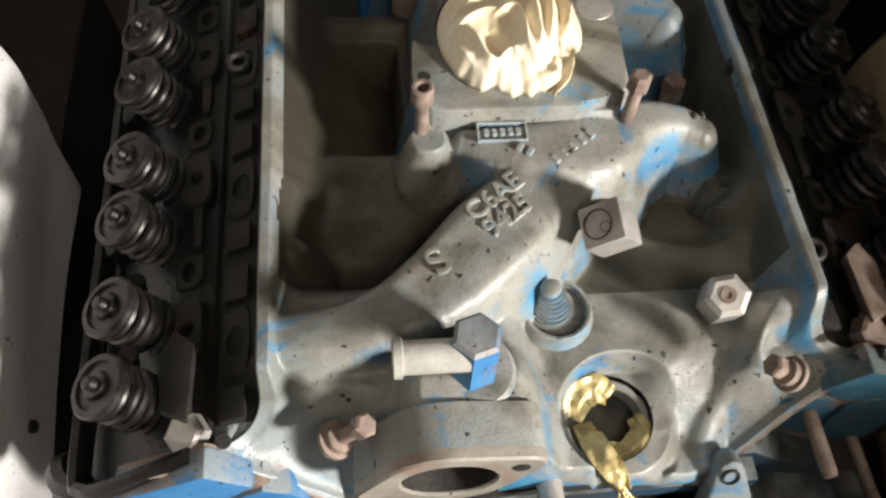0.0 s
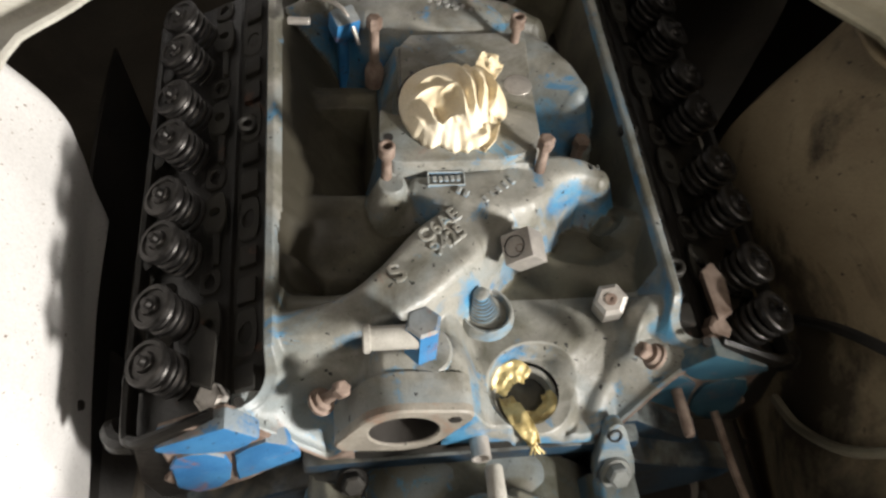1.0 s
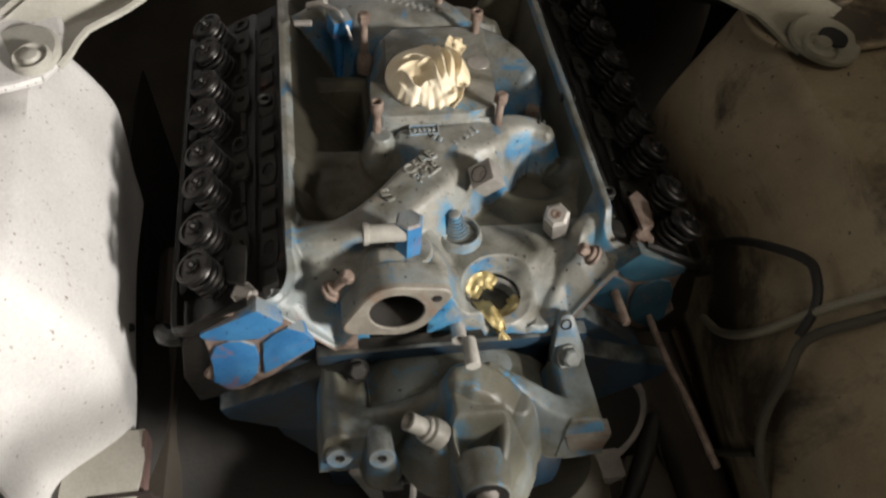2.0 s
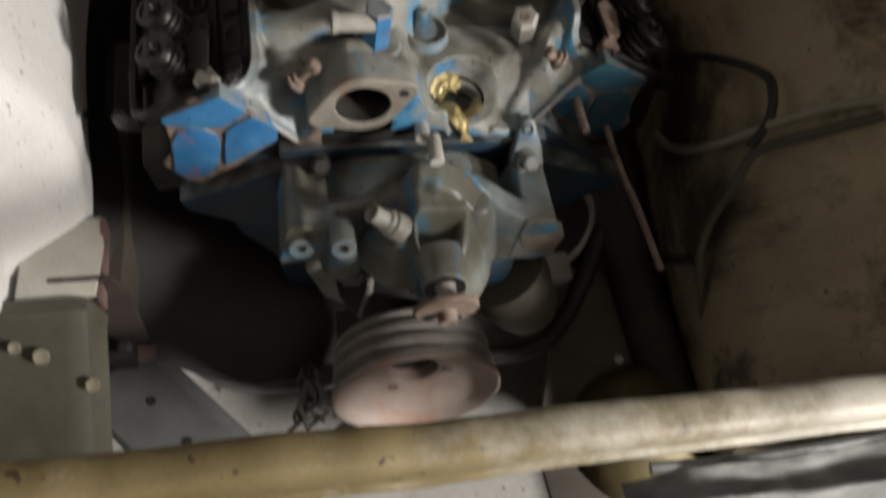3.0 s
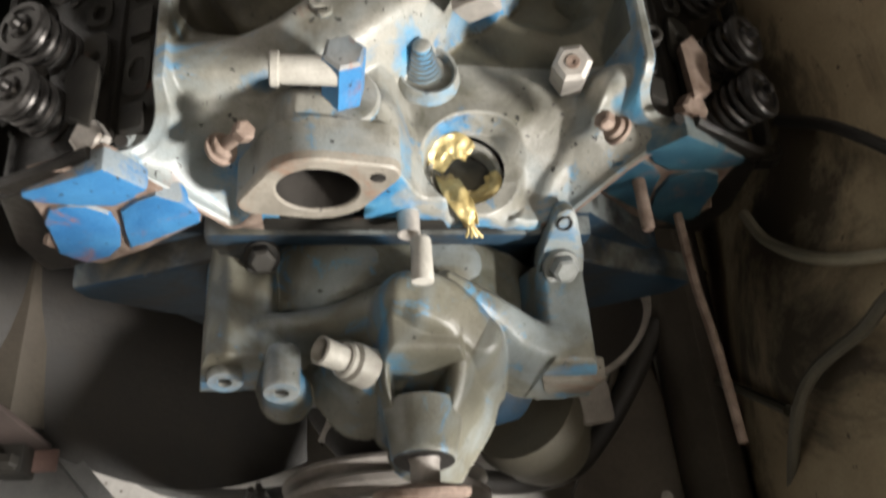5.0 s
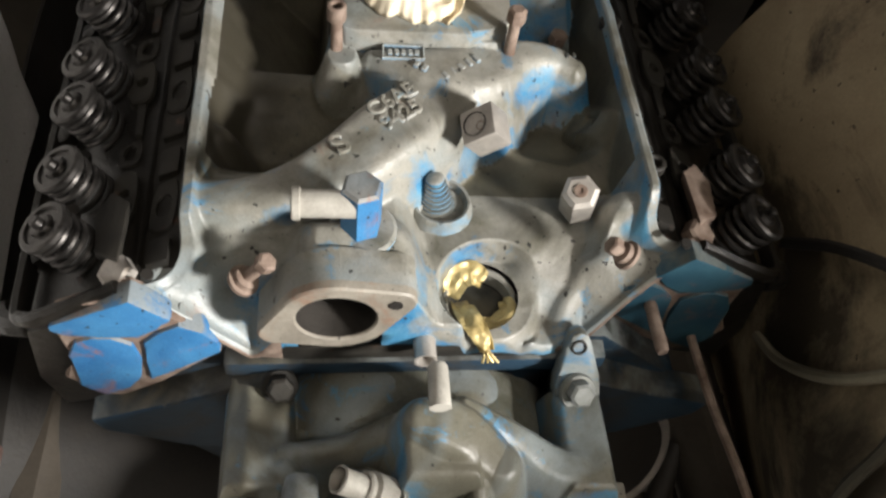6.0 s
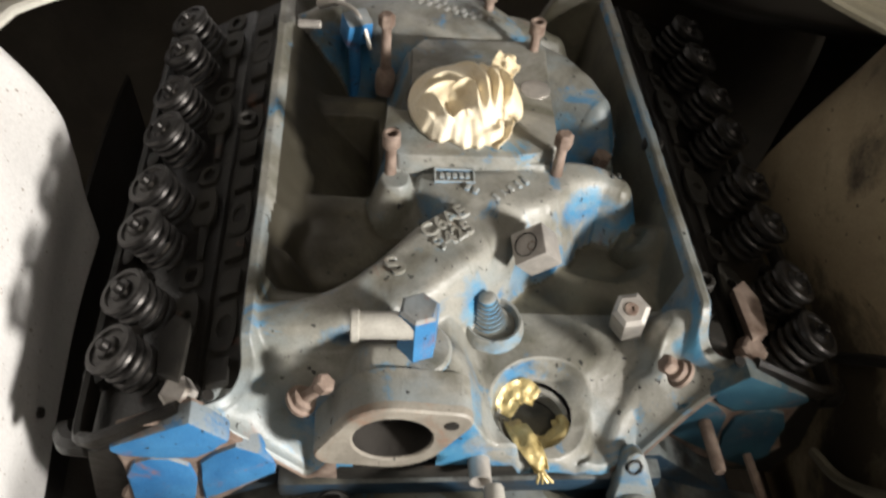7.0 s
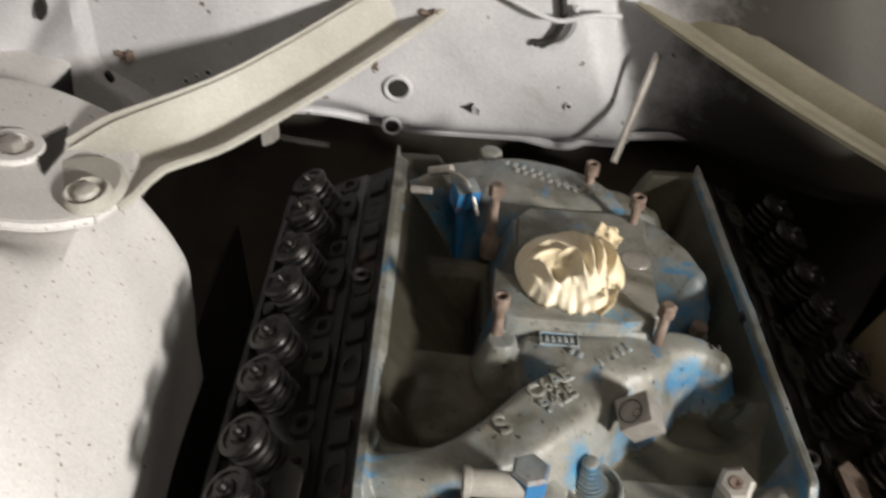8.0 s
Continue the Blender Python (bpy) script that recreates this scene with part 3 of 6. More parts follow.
def relief_parts(pts, own, keep, slot, names, materials, parent):
    """Cuts a grid of points into one mesh for each owner, with the normals of the whole, so that the cast skin runs on over the joints."""
    normals = np.cross(np.gradient(pts, axis=0), np.gradient(pts, axis=1))
    normals /= np.maximum(np.linalg.norm(normals, axis=-1, keepdims=True), 1e-12)
    rows, places = np.nonzero(keep)
    cols = pts.shape[1]
    corner = rows * cols + places
    quads = np.stack([corner, corner + cols, corner + cols + 1, corner + 1], -1)
    face_own, face_slot = own[rows, places], slot[rows, places]
    for k, nm in enumerate(names):
        pick = face_own == k
        if not pick.any():
            continue
        used, q = np.unique(quads[pick], return_inverse=True)
        me = bpy.data.meshes.new(nm)
        me.from_pydata(pts.reshape(-1, 3)[used].tolist(), [], q.reshape(-1, 4).tolist())
        for mt in materials:
            me.materials.append(mt)
        me.polygons.foreach_set("material_index", face_slot[pick].astype(np.int32))
        me.shade_smooth()
        me.normals_split_custom_set_from_vertices(normals.reshape(-1, 3)[used].tolist())
        ob = new(nm, me)
        ob.parent, ob.matrix_parent_inverse = parent, Matrix.Translation(-parent.location)


RUNNERS = [
    ([(0.034, 0.126, 0.818, 0.046), (-0.016, 0.084, 0.820, 0.060), (-0.054, 0.049, 0.820, 0.054), (-0.090, 0.028, 0.815, 0.044), (-0.130, 0.020, 0.808, 0.036), (-0.175, 0.018, 0.806, 0.034)], 4.0, 4.0),
    ([(-0.036, 0.150, 0.824, 0.012), (0.004, 0.138, 0.826, 0.040), (0.045, 0.136, 0.824, 0.054), (0.082, 0.160, 0.818, 0.038), (0.115, 0.166, 0.813, 0.026), (0.134, 0.159, 0.808, 0.022)], 4.0, 3.4),
    ([(0.050, 0.345, 0.815, 0.040), (0.090, 0.326, 0.817, 0.040), (0.118, 0.298, 0.813, 0.034), (0.136, 0.274, 0.806, 0.024)], 4.0, 2.6),
    ([(-0.146, 0.398, 0.808, 0.018), (-0.100, 0.402, 0.824, 0.042), (-0.050, 0.382, 0.836, 0.074), (0.004, 0.362, 0.838, 0.078), (0.046, 0.348, 0.834, 0.058), (0.070, 0.342, 0.822, 0.036)], 3.4, 4.0),
    ([(0.020, 0.390, 0.814, 0.030), (0.070, 0.381, 0.817, 0.030), (0.108, 0.374, 0.806, 0.018)], 3.0, 3.0),
]


def casting_heights(x, y):
    """The stacked heights that make up the casting: base, plenum, then each runner."""
    ax, xr = np.abs(x), rail_x(y, x)
    left = ease(0.0, -0.02, x)
    # valley: a bowl by the second runner, deep open pockets beside the plenum
    floor = 0.750 - 0.055 * ease(0.180, 0.205, y) * ease(0.076, 0.090, x) * ease(0.160, 0.150, x) * ease(0.30, 0.27, y)
    floor = floor - 0.040 * ease(0.32, 0.345, y) * ease(0.07, 0.09, x)
    floor = floor + 0.016 * ease(0.02, -0.02, x)
    pocket = ease(-0.136, -0.126, x) * ease(-0.072, -0.084, x)
    floor = floor - 0.090 * pocket * (ease(0.176, 0.188, y) * ease(0.290, 0.278, y) + ease(0.318, 0.330, y) * ease(0.395, 0.380, y))
    floor = floor - 0.026 * ease(-0.04, -0.07, x) * ease(0.128, 0.100, y) * ease(0.05, 0.075, y) * ease(-0.155, -0.120, x)
    # front apron: a higher left plane, a step to the right and a round recess for the distributor
    wall_in = ease(0.0400, 0.0465, np.hypot(x - 0.056, (y + 0.026) / 0.92))
    slope = 0.751 - 0.036 * ease(0.022, -0.045, y) + 0.006 * ease(0.12, 0.17, x)
    right = 0.716 + 0.036 * wall_in
    right = right + (slope - right) * ease(0.050, 0.096, x)
    right = join(right, 0.7265 - 1.6 * np.maximum(0, np.hypot(x - 0.052, y + 0.022) - 0.037), 0.002)
    right = join(right, 0.7265 - 1.6 * np.maximum(0, np.hypot(x - 0.079, y + 0.018) - 0.014), 0.002)
    lft = 0.789 - 0.010 * ease(-0.01, -0.06, y) + (0.021 + 0.008 * np.exp(-((x - WO.x) / 0.030) ** 2)) * ease(-0.100, -0.078, x) * ease(0.014, -0.020, y)
    apron = lft + (right - lft) * ease(-0.023, 0.002 + 0.012 * ease(0.05, -0.055, y), x)
    z = floor + (apron - floor) * ease(0.085, 0.046, y)
    # bolt bosses, the rounded shoulder and the rib that climbs to its cap
    z = z + 0.004 * hill(x, y, -0.126, -0.038, 0.018, 0.014) - 0.012 * hill(x, y, -0.163, -0.026, 0.016, 0.018)
    z = join(z, ridge(x, y, [(0.150, -0.034, 0.776, 0.022), (0.158, -0.020, 0.786, 0.026)], 1.5, 1.3, 0.007), 0.004)
    z = join(z, ridge(x, y, [(0.150, -0.010, 0.774, 0.006), (0.144, 0.004, 0.772, 0.005), (0.147, 0.016, 0.780, 0.006), (0.153, 0.024, 0.791, 0.012), (0.158, 0.028, 0.794, 0.015)], 2.2, 1.8, 0.002), 0.003)
    z = join(z, ridge(x, y, [(0.060, 0.116, 0.760, 0.003), (0.095, 0.098, 0.757, 0.003), (0.130, 0.090, 0.758, 0.003), (0.152, 0.094, 0.768, 0.004), (0.160, 0.104, 0.788, 0.013), (0.166, 0.110, 0.796, 0.015)], 0.9, 0.5, 0.004), 0.003)
    z = z - 0.007 * (ease(0.014, 0.010, np.hypot(x - 0.142, y - 0.128)) - ease(0.008, 0.004, np.hypot(x - 0.142, y - 0.131)))
    z = join(z, ridge(x, y, [(0.017, 0.044, 0.763, 0.036), (0.0171, 0.0445, 0.763, 0.036)], 2.4, 2.4, 0.002), 0.003)
    # bridges across the pockets and the lug on the wall
    z = join(z, ridge(x, y, [(-0.172, 0.156, 0.779, 0.034), (-0.120, 0.158, 0.779, 0.030), (-0.060, 0.150, 0.782, 0.030)], 3.5, 1.0, 0.003), 0.004)
    z = join(z, ridge(x, y, [(-0.172, 0.305, 0.770, 0.020), (-0.120, 0.306, 0.769, 0.018), (-0.060, 0.306, 0.769, 0.018)], 3.5, 3.0, 0.003), 0.004)
    z = join(z, ridge(x, y, [(-0.162, 0.086, 0.801, 0.020), (-0.154, 0.085, 0.799, 0.018)], 3.0, 3.0, 0.003), 0.004)
    z = z - 0.004 * ease(0.0042, 0.0030, np.hypot(x + 0.143, y - 0.166))
    # inner wall of the side flange, sloping on one side, upright on the other
    wall = np.where(x < 0, 0.812 - 2.4 * np.maximum(0, xr - ax - 0.004) * (1 - 0.50 * ease(0.10, 0.14, y)), 0.812 - 6.0 * np.maximum(0, xr - ax - 0.004))
    z = join(z, np.maximum(wall, 0.64), 0.005)
    plenum = 0.824 - 5.0 * np.maximum(0, np.maximum(np.abs(x - 0.004) - 0.066, np.abs(y - 0.238) - 0.078)) - 2.4 * np.maximum(0, -0.045 - x) * ease(0.205, 0.225, y)
    # round column under the pad's front ear
    post = 0.818 - 3.0 * np.maximum(0, np.hypot(x + 0.060, y - 0.150) - 0.012)
    return [z, join(plenum, post, 0.004)] + [ridge(x, y, *r) for r in RUNNERS]


def casting_height(x, y):
    layers = casting_heights(x, y)
    z = layers[0]
    for h in layers[1:]:
        z = join(z, h, 0.0045)
    ax, xr = np.abs(x), rail_x(y, x)
    low = 0.030 * np.where(x < 0, ease(0.0, -0.05, y), 1.15 * ease(0.03, -0.02, y))
    z = z + (np.minimum(z, 0.812 - low) - z) * ease(xr - 0.012, xr - 0.004, ax)
    z = z + (0.782 - (ax - 0.175) * 0.55 - z) * ease(xr + 0.003, xr + 0.006, ax) * ease(-0.055, -0.03, y)
    z = z + (0.755 + 0.047 * ease(0.095, 0.125, ax) - z) * ease(0.436, 0.450, y) * (ax < xr)
    # the front edge thins out over the heads
    yf = front_y(x)
    thin = np.clip(0.780 - (0.2 - ax), 0.709, 0.780)
    z = z + (np.minimum(z, thin) - z) * ease(yf + 0.050, yf + 0.004, y) * ease(0.085, 0.130, ax)
    return z + 0.0010 * ripple(x, y, 60, 3) + 0.0005 * ripple(x, y, 190, 5), np.argmax(np.stack(layers), 0)


NX, NY = 330, 430
s0 = np.linspace(-0.206, 0.206, NX + 1)[:, None]


def spread(y):
    """x of each grid line where the side flanges stand at their place for y."""
    return np.where(np.abs(s0) < 0.168, s0 * rail_x(y, s0) / 0.168, np.sign(s0) * (rail_x(y, s0) + np.abs(s0) - 0.168))


y_front = front_y(spread(-0.05))
gy = y_front + 0.002 + (0.458 - y_front) * np.linspace(0, 1, NY + 1)[None, :]
gx = spread(gy)
off_x, off_y = gx - DIST.x, gy - DIST.y
off = np.maximum(np.hypot(off_x, off_y), 1e-6)
snapped = off < 0.0300
gx, gy = np.where(snapped, DIST.x + off_x / off * 0.0300, gx), np.where(snapped, DIST.y + off_y / off * 0.0300, gy)
gz, owner = casting_height(gx, gy)
fx, fz = gx[:, :1], gz[:, :1]
fb = np.minimum(np.clip(0.770 - (0.2 - np.abs(fx)), 0.701, 0.770), fz - 0.004)
px = np.hstack([fx, fx, fx, fx, gx, s0])
py = np.hstack([y_front + 0.006, y_front, y_front - 0.002, y_front, gy, np.full_like(s0, 0.462)])
pz = np.hstack([fb, fb + 0.004, np.minimum(fb + 0.028, (fb + fz) / 2), fz - 0.003, gz, np.full_like(s0, 0.70)])
pts = np.stack([px, py, pz], -1)
snap_all = np.hstack([np.zeros((NX + 1, 4), bool), snapped, np.zeros((NX + 1, 1), bool)])
own = np.hstack([np.zeros((NX + 1, 4), int), owner, np.zeros((NX + 1, 1), int)])
mid = (pts[:-1, :-1] + pts[1:, 1:]) / 2
hole = snap_all[:-1, :-1] & snap_all[1:, :-1] & snap_all[:-1, 1:] & snap_all[1:, 1:]
hole |= (np.hypot(mid[..., 0] - WO.x, mid[..., 2] - WO.z) < 0.036) & (mid[..., 1] < -0.042)
c = mid
# Oily valley slot also takes in the inner walls, darkening them as shade.
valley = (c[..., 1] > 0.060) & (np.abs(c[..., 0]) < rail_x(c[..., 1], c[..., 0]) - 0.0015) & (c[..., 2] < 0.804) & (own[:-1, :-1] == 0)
skirt = (np.arange(c.shape[1])[None, :] < 3) & (np.abs(c[..., 0]) > 0.105)
# Strip below the outlet: the shadow there is painted in with dark iron.
under = (np.arange(c.shape[1])[None, :] < 2) & (np.abs(c[..., 0]) <= 0.105)
outside = (np.abs(c[..., 0]) > rail_x(c[..., 1], c[..., 0]) + 0.003) & (c[..., 1] > -0.020)
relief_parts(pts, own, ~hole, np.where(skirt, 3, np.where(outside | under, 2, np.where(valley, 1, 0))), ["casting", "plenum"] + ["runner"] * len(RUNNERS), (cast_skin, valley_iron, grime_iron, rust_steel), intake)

# carburettor pad with a pointed corner and an ear at its front stud
bm = B()
prism(bm, [(-0.048, 0.156), (0.041, 0.155), (0.056, 0.164), (0.077, 0.166), (0.074, 0.190), (0.079, 0.250), (0.084, 0.308), (0.070, 0.318), (-0.03, 0.318), (-0.044, 0.300), (-0.044, 0.205), (-0.066, 0.222), (-0.069, 0.190), (-0.066, 0.168), (-0.058, 0.158)], lambda a, b, d: V(a, b, 0.816 + d), 0.022, 0.003)
part("carburetor_pad", bm, cast_grey, intake)
bm = B()
lathe(bm, (0.066, 0.245, 0.8378), (0, 0, 1), [(0.0135, 0), (0.0132, 0.0006), (0.0128, 0.0007)], 28)
part("washer_mark", bm, bare_steel, intake, "clean round washer mark")
bm = B()
lathe(bm, (-0.0605, 0.186, 0.8372), (0, 0, 1), [(0.0046, 0), (0.0044, 0.0012), (0.0034, 0.0012)], 14)
part("pad_hole", bm, black_mat, intake)
bm = B()
ring(bm, (-0.002, 0.228, 0.8375), (0, 0, 1), 0.046, 0.0475, 0.0012, 40, 0.0004)
lathe(bm, (-0.002, 0.228, 0.8372), (0, 0, 1), [(0.046, 0), (0.0458, 0.0012)], 40)
part("carburetor_bore", bm, black_mat, intake, "dark carburettor bore")


def carb_stud(x, y, top, hollow, zb=0.805):
    bm = B()
    lathe(bm, (x, y, zb), (0, 0, 1), [(0.0095, -0.02), (0.0095, 0.0), (0.008, 0.005), (0.0052, 0.008), (0.0046, 0.03), (0.0044, top - zb - 0.012)], 16)
    if hollow:
        ring(bm, (x, y, top - 0.014), (0, 0, 1), 0.0038, 0.0074, 0.013, 16, 0.001)
    else:
        hexagon(bm, (x, y, top - 0.014), (0, 0, 1), 0.0078, 0.012)
    part("carburetor_stud", bm, rust_steel, intake, "rusty carburettor stud")


carb_stud(-0.064, 0.157, 0.862, True)
carb_stud(0.075, 0.156, 0.866, False)
carb_stud(-0.066, 0.305, 0.874, False)
carb_stud(0.072, 0.305, 0.870, True)
carb_stud(0.036, 0.372, 0.862, True, 0.818)

# water outlet flange, an oval with two ears
def outlet_edge(t):
    r = 0.0
    for k in range(-10, 11):
        f = k / 10
        cx, cz, rr = 0.042 * f, 0.020 * f, 0.040 - 0.027 * abs(f)
        dx, dz = math.cos(t), math.sin(t)
        b = cx * dx + cz * dz
        q = b * b - (cx * cx + cz * cz - rr * rr)
        if q >= 0:
            r = max(r, b + math.sqrt(q))
    return r


bm = B()
N_ = 72
rings = []
for rad, y in ((None, -0.034), (None, -0.060), (None, -0.066), (-0.0015, -0.0675), (0.029, -0.0675), (0.0278, -0.0665), (0.0276, -0.0655)):
    rings.append([V(WO.x + math.cos(t) * (outlet_edge(t) + (rad or 0) if rad is None or rad < 0 else rad), y, WO.z + math.sin(t) * (outlet_edge(t) + (rad or 0) if rad is None or rad < 0 else rad)) for t in (2 * math.pi * i / N_ for i in range(N_))])
loft(bm, rings, True, False)
for f in bm.faces:
    f.material_index = 1 if f.calc_center_median().y > -0.062 else 0
part("outlet_flange", bm, flange_mat, intake, "machined water outlet flange").data.materials.append(cast_grey)
for s_ in (1,):
    bm = B()
    lathe(bm, (WO.x + s_ * 0.040, -0.0672, WO.z + s_ * 0.019), WO_AX, [(0.005, -0.002), (0.005, 0.0012), (0.003, 0.0012)], 14)
    part("ear_hole", bm, black_mat, intake)
bm = B()
lathe(bm, (WO.x, -0.0657, WO.z), (0, 1, 0), [(0.0277, 0), (0.0272, 0.06), (0.001, 0.062)], 72, False)
part("outlet_bore", bm, black_mat, intake, "dark water outlet bore")
# distributor opening
bm = B()
ring(bm, DIST - V(0, 0, 0.016), (0, -0.12, 1), 0.0255, 0.0305, 0.0175, 48, 0.0015)
part("distributor_rim", bm, cast_grey, intake)
bm = B()
lathe(bm, DIST - V(0, 0, 0.0125), (0, 0, -1), [(0.0262, 0), (0.0255, 0.07), (0.001, 0.072)], 30, False)
part("distributor_bore", bm, black_mat, intake, "dark distributor bore")
bm = B()
lathe(bm, (0.081, -0.020, 0.7265), (0, -0.1, 1), [(0.006, -0.004), (0.006, 0.001), (0.0035, 0.001), (0.003, -0.002)], 14)
part("clamp_hole", bm, black_mat, intake)

# fittings on the front of the manifold
bm = B()
hexagon(bm, (-0.048, -0.014, 0.782), (0, 0.02, 1), 0.0146, 0.074, 0.002, 0.3)
part("hex_fitting", bm, cast_head, intake, "tall blue hex fitting")
bm = B()
lathe(bm, (-0.047, -0.014, 0.780), (0, 0, 1), [(0.027, 0), (0.0245, 0.030), (0.022, 0.0325), (0.016, 0.0335)], 28)
part("fitting_boss", bm, cast_skin, intake)
bm = B()
lathe(bm, (-0.052, -0.018, 0.843), (-1, 0.02, 0), [(0.0095, 0), (0.0095, 0.036), (0.0115, 0.0365), (0.0115, 0.041), (0.010, 0.042), (0.008, 0.042), (0.008, 0.03)], 22)
part("vacuum_nipple", bm, pale_metal, intake, "pale steel vacuum nipple")
bm = B()
lathe(bm, (0.017, 0.044, 0.756), (0, 0, 1), [(0.026, 0), (0.0240, 0.008), (0.0225, 0.0115), (0.0205, 0.0110), (0.0185, 0.0040), (0.008, 0.003)], 32)
part("sender_boss", bm, cast_skin, intake)
bm = B()
prof = [(0.012, 0)]
for k in range(8):
    prof += [(0.0100 - 0.0006 * k, 0.004 + k * 0.0044), (0.0140 - 0.0010 * k, 0.0074 + k * 0.0044), (0.0140 - 0.0010 * k, 0.0086 + k * 0.0044)]
prof += [(0.0050, 0.0405), (0.0040, 0.041)]
lathe(bm, (0.016, 0.044, 0.753), (-0.16, 0.05, 1), prof, 22)
part("temperature_sender", bm, cast_blue, intake, "threaded blue temperature sender")
bm = B()
mm = pose(0.047, 0.071, 0.820, 14, -40, -6)
box(bm, (0.028, 0.0275, 0.025), mm, 0.0015)
part("square_fitting", bm, bare_steel, intake, "square steel fitting block")
bm = B()
q = mm.to_3x3()
lathe(bm, mm @ V(-0.002, 0, 0.0122), q @ V(0, 0, 1), [(0.0098, -0.004), (0.0098, 0.0010), (0.0090, 0.0010), (0.0084, -0.003)], 24)
part("fitting_hole", bm, black_mat, intake)
bm = B()
lathe(bm, mm @ V(0.0026, -0.0030, 0.0112), q @ V(0, 0, 1), [(0.0042, -0.004), (0.0038, 0.0014), (0.002, 0.0012)], 16)
part("fitting_core", bm, rust_steel, intake)
bm = B()
rod(bm, (0.048, 0.076, 0.812), (0.062, 0.116, 0.780), 0.010)
part("fitting_nut", bm, cast_blue, intake)
bm = B()
ax = V(-0.20, -0.32, 0.92).normalized()
hexagon(bm, V(0.127, 0.042, 0.762), ax, 0.0150, 0.040, 0.003)
part("drain_plug", bm, bare_steel, intake, "large worn hex plug")
bm = B()
lathe(bm, V(0.127, 0.042, 0.762) + ax * 0.0402, ax, [(0.0055, 0), (0.005, 0.0010), (0.0022, 0.0010), (0.002, -0.003)], 16)
part("plug_hole", bm, rust_steel, intake)


def manifold_bolt(at, axis, length):
    a = Vector(axis).normalized()
    p = Vector(at)
    bm = B()
    lathe(bm, p - a * length, a, [(0.0115, 0), (0.0115, 0.003), (0.0100, 0.0035), (0.0090, 0.0037), (0.0085, 0.008), (0.0045, 0.009), (0.0045, length - 0.006)], 20)
    hexagon(bm, p - a * 0.007, a, 0.0074, 0.008, 0.0013)
    part("manifold_bolt", bm, rust_steel, intake, "rusty manifold bolt")


manifold_bolt((-0.110, -0.042, 0.812), (0.55, -0.05, 0.8), 0.034)
manifold_bolt((0.134, -0.018, 0.797), (-0.7, 0.15, 0.5), 0.020)
bm = B()
lathe(bm, (0.0, -0.050, 0.733), (0, -1, 0.06), [(0.0100, -0.02), (0.0086, 0.004), (0.0082, 0.026), (0.0086, 0.029), (0.0068, 0.029), (0.0064, 0.012), (0.0010, 0.012)], 20)
part("bypass_nipple", bm, bare_steel, intake, "short steel bypass nipple")
# choke can with bent wire at the rear
bm = B()
box(bm, (0.026, 0.022, 0.030), pose(-0.094, 0.346, 0.828, 14, 0, 22), 0.004)
rod(bm, (-0.096, 0.350, 0.70), (-0.096, 0.350, 0.815), 0.006)
part("choke_can", bm, cast_head, intake, "small blue choke can")
bm = B()
tube(bm, [(-0.115, 0.365, 0.845), (-0.098, 0.352, 0.846), (-0.088, 0.340, 0.838), (-0.080, 0.330, 0.815)], 0.0022, 8)
part("choke_wire", bm, bare_steel, intake)
bm = B()
rod(bm, (-0.150, 0.360, 0.822), (-0.128, 0.356, 0.824), 0.004)
rod(bm, (-0.132, 0.395, 0.822), (-0.108, 0.385, 0.834), 0.005)
part("pipe_stub", bm, bare_steel, intake)
bm = B()
lathe(bm, (-0.066, 0.430, 0.800), (0, 0, 1), [(0.016, 0), (0.014, 0.020), (0.0125, 0.030), (0.0105, 0.032)], 20)
part("rear_post", bm, cast_grey, intake)
for x, y, z in ((0.165, 0.213, 0.800), (-0.180, 0.240, 0.797), (0.175, 0.06, 0.79)):
    bm = B()
    ring(bm, (x + math.copysign(0.010, x), y, z), (0, 0, 1), 0.0045, 0.0095, 0.008, 16)
    part("rail_ear", bm, grime_iron, intake)
bm = B()
rod(bm, (0.134, 0.222, 0.742), (0.136, 0.226, 0.772), 0.006)
hexagon(bm, (0.136, 0.226, 0.770), (0.2, 0, 1), 0.009, 0.010)
part("valley_bolt", bm, rust_steel, intake)


def raised_text(body, at, size, turn, parent, material, lean=(0, 0)):
    c = bpy.data.curves.new("raised_lettering", "FONT")
    c.body, c.size, c.extrude, c.bevel_depth = body, size, 0.0012, 0.0006
    c.align_x, c.align_y = "CENTER", "CENTER"
    tmp = bpy.data.objects.new("tmp", c)
    scene.collection.objects.link(tmp)
    bpy.context.view_layer.update()
    me = bpy.data.meshes.new_from_object(tmp.evaluated_get(bpy.context.evaluated_depsgraph_get()))
    bpy.data.objects.remove(tmp)
    me.transform(pose(*at, lean[0], lean[1], turn))
    bm = B()
    bm.from_mesh(me)
    return part("raised_lettering", bm, material, parent, "", False)


raised_text("S", (-0.062, 0.053, 0.8210), 0.026, 36, intake, cast_grey)
raised_text("C6AE", (-0.023, 0.098, 0.8215), 0.0185, 38, intake, cast_grey)
raised_text("9425", (-0.016, 0.083, 0.8215), 0.0185, 38, intake, cast_grey)
